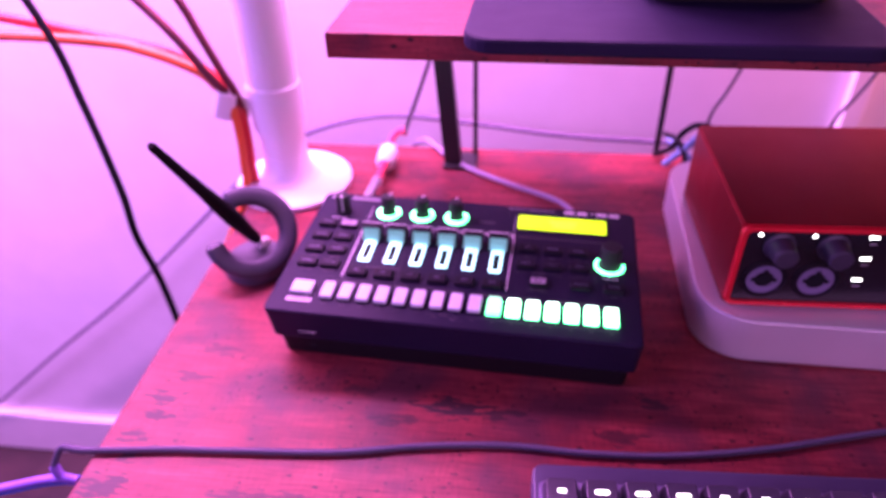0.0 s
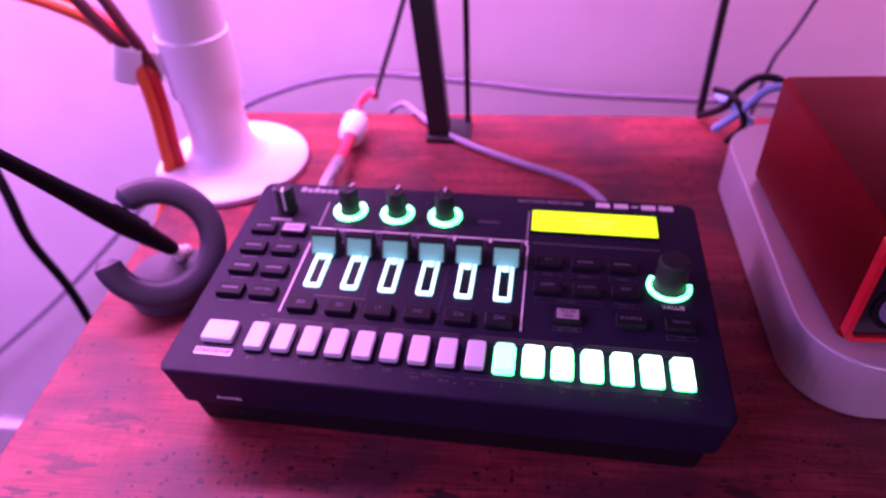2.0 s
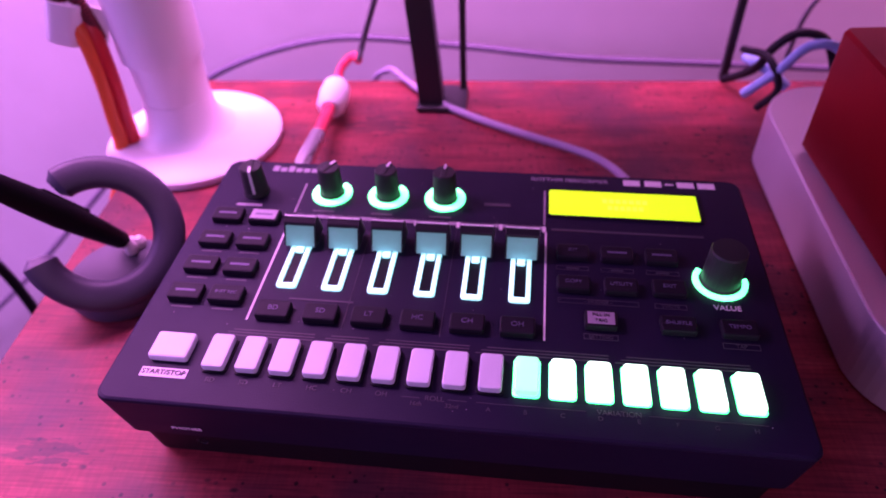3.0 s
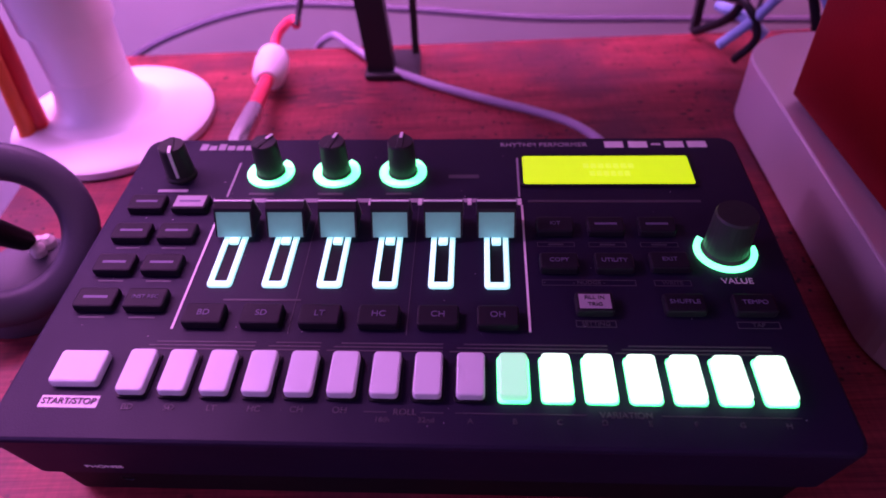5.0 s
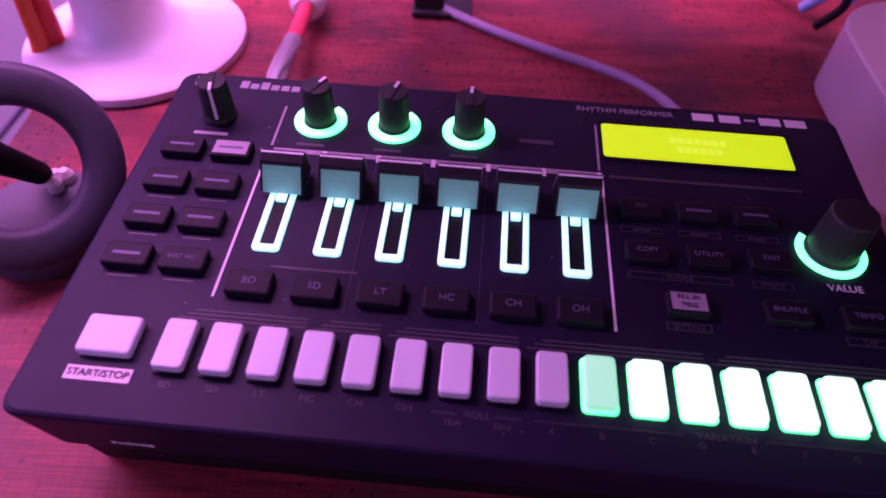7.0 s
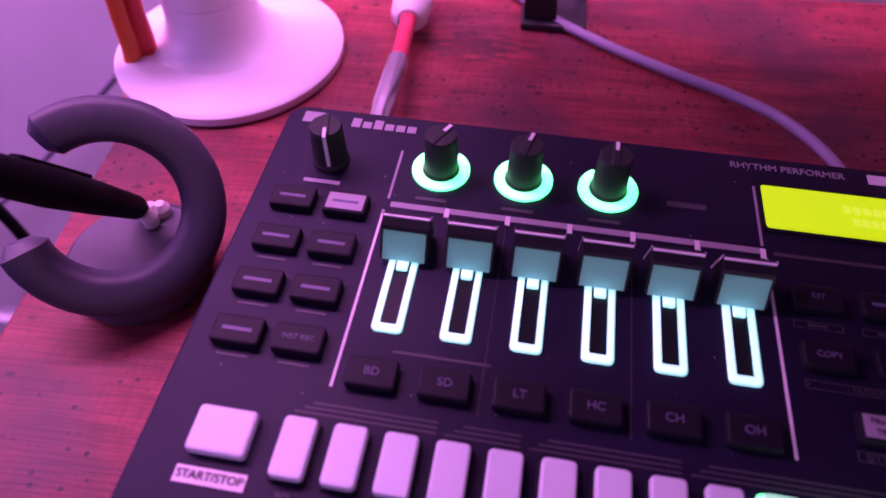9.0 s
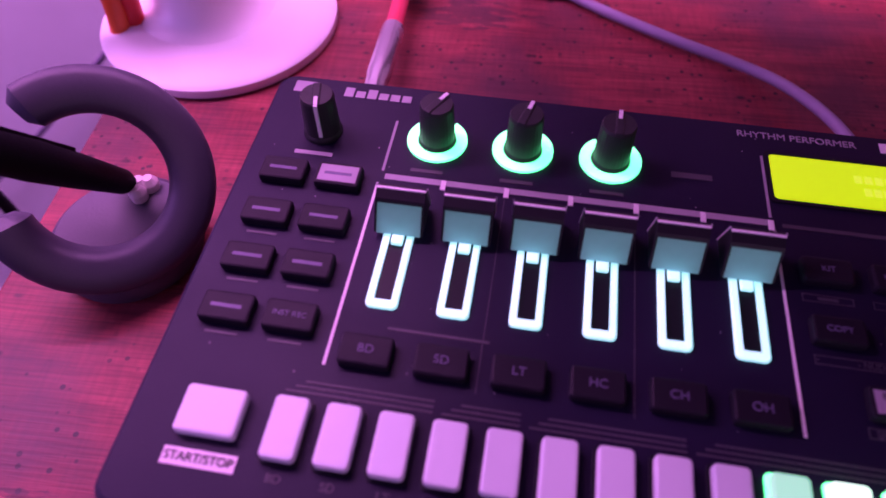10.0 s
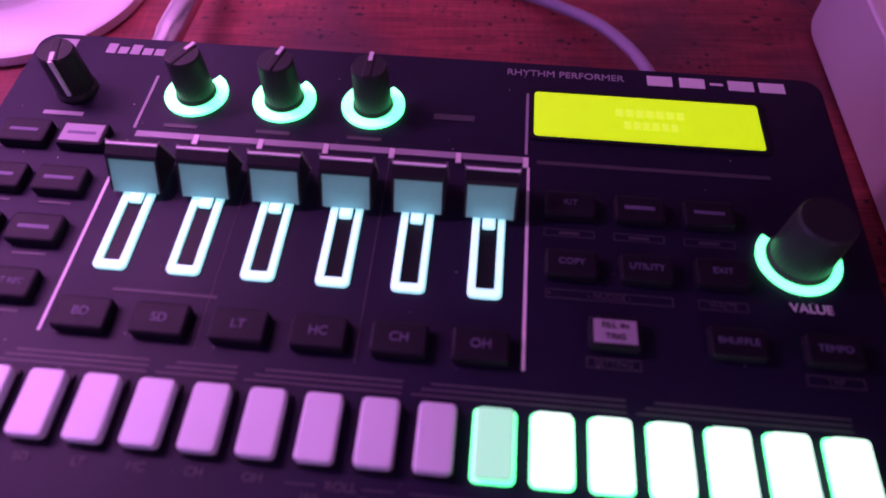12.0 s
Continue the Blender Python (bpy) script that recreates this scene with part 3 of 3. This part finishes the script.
for r, (a, b_) in enumerate(((0.168, 0.187), (0.170, 0.185))):
    n_ = 7 - r
    for c in range(n_):
        x = a + (b_ - a) * c / n_
        part("display_mark", box(x, x + (b_ - a) / n_ * 0.72, 0.1136 - r * 0.0045, 0.1164 - r * 0.0045, 0.0004, 0.0006), LCD_DIM, lcd)
part("display_bezel", loft([[(x, y, z) for x, y in round_outline(0.1460 - g, 0.2064 + g, 0.1046 - g, 0.1212 + g, 0.0012, 4)] for g, z in ((0.0001, 0.0), (0.0001, 0.0006), (0.0012, 0.0006), (0.0012, 0.0))], cap=False), BLACK_KEY, drum, m=flat(0, 0, 0.0))
lettering("title_lettering", "RHYTHM PERFORMER", 0.0034, flat(0.1545, 0.1288), INK_GREY, drum)
for x0, x1 in ((0.1775, 0.1845), (0.1865, 0.1935), (0.1950, 0.1985), (0.2000, 0.2070), (0.2085, 0.2155)):
    thin = x1 - x0 < 0.005
    bar("model_mark", x0, x1, 0.1286 if thin else 0.1270, 0.1294 if thin else 0.1308, INK_WHITE)
bar("maker_mark", 0.0055, 0.0120, 0.1262, 0.1310, INK_GREY)
for i in range(6):
    bar("maker_mark", 0.0215 + i * 0.0036, 0.0243 + i * 0.0036, 0.1262, 0.1302 if i in (0, 2) else 0.1290, INK_GREY)
bar("knob_caption", 0.0135, 0.0245, 0.1008, 0.1022, INK_GREY)
for x in (0.0520, 0.0770, 0.1015):
    bar("knob_caption", x - 0.0045, x + 0.0045, 0.0990, 0.1002, INK_DIM)
bar("scatter_mark", 0.119, 0.130, 0.1085, 0.1105, INK_DIM)


def knob(x, y, r, h, turn, ring=None, pointer=True, gap=64, mid=90):
    k = part("knob", lathe([(r * 1.08, 0.0002), (r * 1.08, 0.0012), (r, 0.0020), (r * 0.92, h - 0.0008), (r * 0.86, h), (r * 0.3, h + 0.0001)], 28), KNOB, drum, "black control knob", flat(x, y, 0.0) @ pose(0, 0, 0, 0, 0, turn))
    if pointer:
        part("fin", box(-0.0012, 0.0012, -r * 0.88, r * 0.88, 0.0020, h + 0.0004, 0.0004), KNOB, k)
        part("pointer", box(-0.0005, 0.0005, -r * 0.92, -r * 0.30, h + 0.0003, h + 0.0006), INK_WHITE, k, "white pointer line")
        if abs(turn) < 90:
            part("pointer", box(-0.0005, 0.0005, -r * 1.10, -r * 0.96, 0.0030, h + 0.0006), INK_WHITE, k, "white pointer line")
    if ring:
        # an open arc, its gap at the back
        arcs = [radians(mid + gap / 2 - turn + (360 - gap) * i / 36) for i in range(37)]
        sect = ((ring[0], 0.0), (ring[0], 0.0008), (ring[1], 0.0008), (ring[1], 0.0))
        part("led_ring", loft([[(q * math.cos(a), q * math.sin(a), z) for q, z in sect] for a in arcs]), RING_GREEN, k, "glowing green light ring")
    return k


knob(0.0195, 0.1105, 0.0052, 0.0140, 12)
for x, a in ((0.0530, 150), (0.0776, 165), (0.1022, 178)):
    knob(x, 0.1118, 0.0051, 0.0142, a, (0.0056, 0.0086))
knob(0.2080, 0.0712, 0.0070, 0.0160, 0, (0.0077, 0.0097), False, 130, 75)
lettering("value_lettering", "VALUE", 0.0032, flat(0.2085, 0.0580), INK_WHITE, drum)

# lint and dust specks on the panel
rng = random.Random(7)
dust_bm = bmesh.new()
for _ in range(70):
    x, y, s = rng.uniform(0.006, 0.218), rng.uniform(0.004, 0.128), rng.uniform(0.00006, 0.00016)
    box(x - s, x + s, y - s * rng.uniform(0.5, 1.2), y + s, PZ, PZ + 0.00012, bm=dust_bm)
tagged(part("dust", dust_bm, INK_GREY), "pale dust specks on the black panel", "dust", kind="stuff")

# ---- pen stand and pen ----
pen_stand = empty("pen_stand", "grey ring-shaped pen stand beside the drum machine", "pen stand")
part("base", lathe([(0.020, 0.0), (0.0232, 0.0012), (0.0245, 0.005), (0.0240, 0.009), (0.0215, 0.0112), (0.016, 0.0106), (0.006, 0.009)], 40), STAND_GREY, pen_stand, smooth=True, m=pose(-0.0475, 0.0905, 0))


def open_ring(radius, thick, deep, a0, a1, n=44):
    loops = []
    for i in range(n + 1):
        a = radians(a0 + (a1 - a0) * i / n)
        e = min(i, n - i) / n
        s = 0.55 + 0.45 * min(1.0, (e / 0.02) ** 0.5) if e < 0.02 else 1.0
        c = Vector((math.cos(a), math.sin(a), 0))
        lp = []
        for k in range(16):
            b_ = 2 * math.pi * k / 16
            cx, cz = math.cos(b_), math.sin(b_)
            px = math.copysign(abs(cx) ** 0.6, cx) * thick / 2 * s
            pz = math.copysign(abs(cz) ** 0.6, cz) * deep / 2 * s
            lp.append(c * (radius + px) + Vector((0, 0, pz)))
        loops.append(lp)
    return loft(loops)


ring_m = Matrix.Translation((-0.0470, 0.0905, 0.0330)) @ Vector((0.50, -0.62, 0.60)).to_track_quat("Z", "Y").to_matrix().to_4x4()
part("ring", open_ring(0.0272, 0.0140, 0.0150, -180, 112), STAND_GREY, pen_stand, "open ring with a slit", ring_m, True)
for x, y in ((-0.0485, 0.1075), (-0.0455, 0.1085), (-0.0475, 0.1035)):
    part("nib", lathe([(0.0010, 0), (0.0028, 0.001), (0.0030, 0.004), (0.0016, 0.0062)], 12), NIB, pen_stand, "pale spare nib", pose(x, y, 0.0095))
p0, p1 = Vector((-0.0514, 0.1075, 0.0125)), Vector((-0.0523, 0.017, 0.1436))
pen = empty("pen", "black tapered graphics pen leaning in the stand", "pen", Matrix.Translation(p0) @ (p1 - p0).to_track_quat("Z", "Y").to_matrix().to_4x4())
L = (p1 - p0).length
part("barrel", lathe([(0.0022, 0.0), (0.0042, 0.006), (0.0054, 0.030), (0.0060, 0.050), (0.0054, 0.072), (0.0042, 0.095), (0.0033, 0.125), (0.0026, L - 0.002), (0.0018, L)], 24), PEN, pen, smooth=True)
part("switch", box(-0.002, 0.002, 0.0046, 0.0064, 0.034, 0.064, 0.0006), PEN, pen)

# ---- white pole stand with its cables ----
pole_stand = empty("pole_stand", "white round pole on a round base plate", "stand", pose(-0.068, 0.217, 0))
part("base_plate", lathe([(0.0500, 0.0), (0.0510, 0.001), (0.0510, 0.0045), (0.0490, 0.0060), (0.036, 0.0075)], 56), WHITE_POLE, pole_stand, smooth=True, m=pose(0.006, -0.003, 0))
part("flare", lathe([(0.031, 0.0070), (0.0255, 0.0095), (0.0222, 0.0135), (0.0202, 0.020), (0.0193, 0.030)], 48), WHITE_POLE, pole_stand, "flared foot of the pole", smooth=True)
part("lower_tube", lathe([(0.0192, 0.0302), (0.0196, 0.0548)], 40), WHITE_POLE, pole_stand, smooth=True)
part("collar", lathe([(0.0197, 0.0550), (0.0222, 0.0560), (0.0224, 0.0940), (0.0212, 0.0953)], 40), WHITE_POLE, pole_stand, "wider white collar", smooth=True)
part("upper_tube", lathe([(0.0210, 0.0955), (0.0212, 0.60)], 40), WHITE_POLE, pole_stand, smooth=True)
clip = empty("cable_clip", "white cable clip fixed to the pole", "cable clip", pose(-0.1035, 0.198, 0.082, 6, 20, 15))
part("clip_body", slab(-0.0095, 0.0085, -0.007, 0.008, -0.0120, 0.0120, 0.006, 0.001), WHITE_POLE, clip, smooth=True)
part("strap", box(0.0095, 0.020, 0.001, 0.0020, -0.010, 0.010, 0.0004), WHITE_POLE, clip, "thin strap round the pole")


def cable(name, label, pts, r, material, per=8):
    return tagged(part(name, tube(pts, r, per), material, smooth=True), label, "cable")


cable("cable", "orange cable sweeping from the clip", [(-0.143, 0.172, -0.09), (-0.104, 0.192, -0.01), (-0.098, 0.197, 0.03), (-0.0965, 0.197, 0.07), (-0.1035, 0.199, 0.088), (-0.116, 0.2, 0.104), (-0.135, 0.2, 0.114), (-0.165, 0.2, 0.1235), (-0.20, 0.2, 0.129), (-0.30, 0.2, 0.131), (-0.50, 0.2, 0.12)], 0.0043, ORANGE_CABLE)
cable("cable", "red cable beside the orange one", [(-0.135, 0.18, -0.09), (-0.099, 0.198, -0.01), (-0.0935, 0.2, 0.03), (-0.0925, 0.2, 0.07), (-0.100, 0.204, 0.089), (-0.118, 0.206, 0.106), (-0.150, 0.206, 0.121), (-0.205, 0.206, 0.131), (-0.294, 0.206, 0.145), (-0.50, 0.206, 0.17)], 0.0043, RED_CABLE)
tagged(cable("cable", "dark red braided cable rising from the clip", [(-0.096, 0.201, 0.07), (-0.101, 0.196, 0.092), (-0.110, 0.195, 0.105), (-0.133, 0.196, 0.138), (-0.159, 0.198, 0.166), (-0.24, 0.2, 0.25)], 0.0036, MAROON_BRAID), group="braided cables at the clip")
tagged(cable("cable", "dark red braided cable rising from the clip", [(-0.092, 0.203, 0.07), (-0.094, 0.199, 0.092), (-0.101, 0.198, 0.110), (-0.1135, 0.199, 0.14), (-0.125, 0.2, 0.167), (-0.17, 0.2, 0.26)], 0.0036, MAROON_BRAID), group="braided cables at the clip")
cable("cable", "black cable hanging beside the desk", [(-0.285, 0.19, 0.26), (-0.236, 0.185, 0.148), (-0.222, 0.18, 0.085), (-0.203, 0.165, 0.010), (-0.20, 0.16, -0.035), (-0.20, 0.17, -0.09), (-0.196, 0.17, -0.15), (-0.19, 0.17, -0.30), (-0.20, 0.2, -0.62)], 0.0034, BLACK_CABLE)
cable("cable", "grey-lilac cable drooping along the wall", [(-0.95, 0.355, -0.70), (-0.819, 0.365, -0.643), (-0.60, 0.375, -0.46), (-0.429, 0.385, -0.318), (-0.226, 0.40, -0.127), (-0.18, 0.40, -0.087), (-0.117, 0.40, -0.048), (-0.025, 0.40, -0.022), (0.078, 0.40, -0.026), (0.171, 0.40, -0.034), (0.28, 0.41, -0.041), (0.5, 0.42, -0.05)], 0.0028, GREY_CABLE)
cable("cable", "pale grey cable into the back of the drum machine", [(-0.03, 0.375, -0.16), (0.015, 0.335, -0.035), (0.038, 0.305, 0.0015), (0.052, 0.290, 0.0036), (0.072, 0.268, 0.0032), (0.099, 0.248, 0.0032), (0.135, 0.228, 0.0034), (0.158, 0.217, 0.0035), (0.176, 0.200, 0.007), (0.188, 0.170, 0.014), (0.192, 0.128, 0.022)], 0.0022, LILAC_CABLE)
cable("cable", "thin dark cable rising behind the shelf leg", [(0.030, 0.262, 0.030), (0.033, 0.268, 0.040), (0.046, 0.272, 0.075), (0.058, 0.278, 0.110), (0.070, 0.285, 0.150), (0.075, 0.286, 0.21)], 0.0018, THIN_CABLE)
# plug with a white body and pink sleeve
plug = empty("audio_plug", "white cable plug with a pink-red sleeve", "plug")
q0, q1 = Vector((0.0145, 0.262, 0.0125)), Vector((0.0165, 0.236, 0.0125))
part("plug_body", lathe([(0.006, 0), (0.0085, 0.003), (0.0092, 0.012), (0.0085, 0.024), (0.0055, 0.028)], 24), WHITE_POLE, plug, smooth=True, m=Matrix.Translation(q0) @ (q1 - q0).to_track_quat("Z", "Y").to_matrix().to_4x4())
part("sleeve", tube([(0.0165, 0.236, 0.0125), (0.0185, 0.215, 0.016), (0.0205, 0.195, 0.0195)], 0.0036), PINK_SLEEVE, plug, "pink-red rubber sleeve", smooth=True)
part("jack", tube([(0.0205, 0.195, 0.0195), (0.0225, 0.165, 0.024), (0.024, 0.129, 0.027)], 0.0042, taper=lambda s: 0.0046 if s < 0.6 else 0.0040), METAL, plug, "bare metal jack", smooth=True)
part("loop", tube([(0.0145, 0.262, 0.0125), (0.016, 0.270, 0.020), (0.023, 0.272, 0.027), (0.029, 0.267, 0.0305), (0.030, 0.262, 0.030)], 0.0026), PINK_SLEEVE, plug, "red cable loop", smooth=True)

# ---- small computer and red audio interface ----
MM = pose(0.2650, 0.0425, 0, 0, 0, 2.2)
mini = empty("mini_computer", "flat silver aluminium computer with rounded corners", "computer", MM)
part("body", slab(0, 0.197, 0, 0.197, 0.0010, 0.0335, 0.032, 0.0010, 12), ALU, mini)
part("foot", slab(0.012, 0.185, 0.012, 0.185, 0.0, 0.0010, 0.025, 0.0002, 10), BLACK, mini, "dark recessed foot ring")

AM = pose(0.2765, 0.0575, 0.0337, 0, 0, 5.2)
audio = empty("audio_interface", "red metal audio interface with black front on the computer", "audio interface", AM)
IW, ID, IH = 0.186, 0.122, 0.0605
part("case", loft([[(x, y, z) for x, y in round_outline(-i_, IW + i_, 0.0, ID, 0.002, 3)] for z, i_ in ((0.0015, -0.0015), (0.003, 0.0), (IH - 0.0015, 0.0), (IH, -0.0015))]), RED_METAL, audio)
for x in (0.02, IW - 0.02):
    for y in (0.02, ID - 0.02):
        part("foot", lathe([(0.005, 0.0), (0.005, 0.0015)], 14), BLACK, audio, m=pose(x, y, 0))
# front: leaning frame, black plate
FM = pose(0.0, 0.0, 0.0005, 90, 0, 0)
FH = IH
front = part("front_plate", slab(0.003, IW - 0.003, 0.0045, FH - 0.0035, 0.0, 0.0012, 0.004, 0.0003), BLACK_GLOSS, audio, "glossy black front panel", FM)
part("front_rim", loft([[(x, y, z) for x, y in round_outline(0.003 - g, IW - 0.003 + g, 0.0045 - g, FH - 0.0035 + g, 0.004 + g * 0.5, 6)] for g, z in ((0.0, 0.0), (0.0, 0.0030), (0.0024, 0.0030), (0.0028, -0.001))], cap=False), RED_RIM, audio, "glossy red front rim", FM)


def on_front(x, y, z=0.0012):
    return pose(x, y, z)


def input_socket(x):
    s = part("input_socket", lathe([(0.0132, 0.0), (0.0132, 0.0010), (0.0122, 0.0014), (0.0116, 0.0006)], 32), BLACK, front, "round combination input socket", on_front(x, 0.0215))
    part("socket_face", lathe([(0.0102, 0.0), (0.0102, 0.0009), (0.0060, 0.0009), (0.0050, 0.0003)], 28), KEY_SIDE, s)
    part("socket_hole", lathe([(0.0046, 0.0009), (0.0046, 0.0013)], 18), SLOT_DARK, s)
    for a in (0, 90, 180):
        part("pin_hole", lathe([(0.0016, 0.0009), (0.0015, 0.0013)], 10), SLOT_DARK, s, m=pose(0.0060 * math.cos(radians(a)), 0.0060 * math.sin(radians(a)), 0))


def gain(x):
    part("gain_knob", lathe([(0.0090, 0.0), (0.0090, 0.0010), (0.0074, 0.0020), (0.0066, 0.0128), (0.0058, 0.0136)], 28), KEYCAP, front, "black gain knob", on_front(x, 0.0460), smooth=True)


for x in (0.0200, 0.0497):
    input_socket(x)
    gain(x + 0.0030)
    part("channel_light", lathe([(0.0013, 0.0), (0.0011, 0.0003)], 12), LED_WHITE, front, "small white light", on_front(x - 0.0090, 0.0535))
for i, y in enumerate((0.0535, 0.0385, 0.0230)):
    part("status_light", box(0.0700, 0.0755, y - 0.0008, y + 0.0008, 0.0, 0.0004), LED_WHITE, front, "lit white button", on_front(0, 0))
    part("status_label", box(0.0715, 0.0755, y - 0.0050, y - 0.0042, 0.0, 0.0002), INK_GREY, front, m=on_front(0, 0))

# cables behind the computer
for pts, mat_, r in (([(0.262, 0.268, 0.012), (0.275, 0.262, 0.030), (0.288, 0.262, 0.046), (0.305, 0.262, 0.044), (0.318, 0.260, 0.020), (0.322, 0.258, 0.004)], TEAL_CABLE, 0.0028),
                     ([(0.258, 0.300, 0.004), (0.268, 0.280, 0.022), (0.273, 0.272, 0.040), (0.284, 0.270, 0.050), (0.300, 0.268, 0.045), (0.31, 0.262, 0.020), (0.315, 0.262, 0.004)], BLACK_CABLE, 0.0026),
                     ([(0.262, 0.290, 0.030), (0.270, 0.268, 0.036), (0.277, 0.258, 0.022), (0.270, 0.262, 0.006)], BLACK_CABLE, 0.0022),
                     ([(0.268, 0.300, 0.020), (0.275, 0.275, 0.024), (0.285, 0.266, 0.018)], TEAL_CABLE, 0.0032)):
    tagged(cable("cable", "cable in a tangle behind the computer", pts, r, mat_), group="cables behind the computer")
for x0, x1 in ((0.306, 0.326), (0.412, 0.436)):
    tagged(cable("cable", "thin dark cable hanging behind the shelf", [(x0 - 0.004, 0.33, -0.01), (x0, 0.33, 0.032), ((x0 + x1) / 2 - 0.001, 0.33, 0.055), (x1, 0.33, 0.09), (x1 + 0.03, 0.33, 0.20)], 0.0016, THIN_CABLE), group="thin cables behind the shelf")

# ---- keyboard and desk cord ----
KM = pose(0.1695, -0.0640, 0, 0, 0, 6.0)
keyboard = empty("keyboard", "dark grey keyboard with white backlit legends", "keyboard", KM)
part("case", slab(0, 0.315, -0.125, 0.0, 0.0015, 0.0165, 0.006, 0.0015), KEY_CASE, keyboard)
part("key_tray", slab(0.003, 0.312, -0.121, -0.0115, 0.0165, 0.0178, 0.003, 0.0004), KEY_SIDE, keyboard)
for x in (0.02, 0.295):
    for y in (-0.015, -0.11):
        part("foot", lathe([(0.005, 0), (0.005, 0.0016)], 12), BLACK, keyboard, m=pose(x, y, 0))
cap_mesh = leg_mesh = None
for r in range(5):
    for c in range(16):
        m = pose(0.0135 + c * 0.01925, -0.0225 - r * 0.0205, 0.0176)
        if cap_mesh is None:
            k = part("keycap", loft([[(x, y, z) for x, y in round_outline(-w, w, -w, w, 0.0015, 3)] for w, z in ((0.0088, 0.0), (0.0086, 0.003), (0.0074, 0.0082), (0.0068, 0.0086))]), KEYCAP, keyboard, "", m)
            cap_mesh = k.data
        else:
            k = shared("keycap", cap_mesh, keyboard, m)
        if leg_mesh is None:
            lg = part("legend", slab(-0.0022, 0.0022, -0.0010, 0.0014, 0.0085, 0.0088, 0.0008, 0.0001, 3), KEY_LEGEND, k, "backlit legend")
            leg_mesh = lg.data
        else:
            lg = shared("legend", leg_mesh, k, pose(0, 0, 0))
        if r == 0 and 0 < c < 4:
            lg.scale = (1.6, 1.1, 1)
cable("cord", "grey-blue braided cord lying across the desk", [(-0.103, -0.088, -0.012), (-0.095, -0.084, 0.001), (-0.080, -0.0845, 0.0024), (-0.033, -0.0765, 0.0023), (0.010, -0.071, 0.0023), (0.063, -0.0635, 0.0023), (0.110, -0.052, 0.0023), (0.156, -0.0445, 0.0023), (0.200, -0.043, 0.0023), (0.248, -0.037, 0.0023), (0.30, -0.024, 0.0023), (0.363, -0.003, 0.0023), (0.45, 0.02, 0.0023)], 0.0019, CORD_BRAID, 12)
cable("cord", "violet braided cord hanging off the desk edge", [(-0.103, -0.088, -0.012), (-0.099, -0.090, -0.019), (-0.090, -0.090, -0.0205), (-0.106, -0.090, -0.0225), (-0.153, -0.090, -0.044), (-0.30, -0.090, -0.115)], 0.0028, VIOLET_BRAID)
cable("cable", "blue cable hanging beside the desk", [(-0.084, -0.086, -0.0265), (-0.110, -0.086, -0.031), (-0.158, -0.086, -0.053), (-0.30, -0.086, -0.122)], 0.0028, BLUE_CABLE)
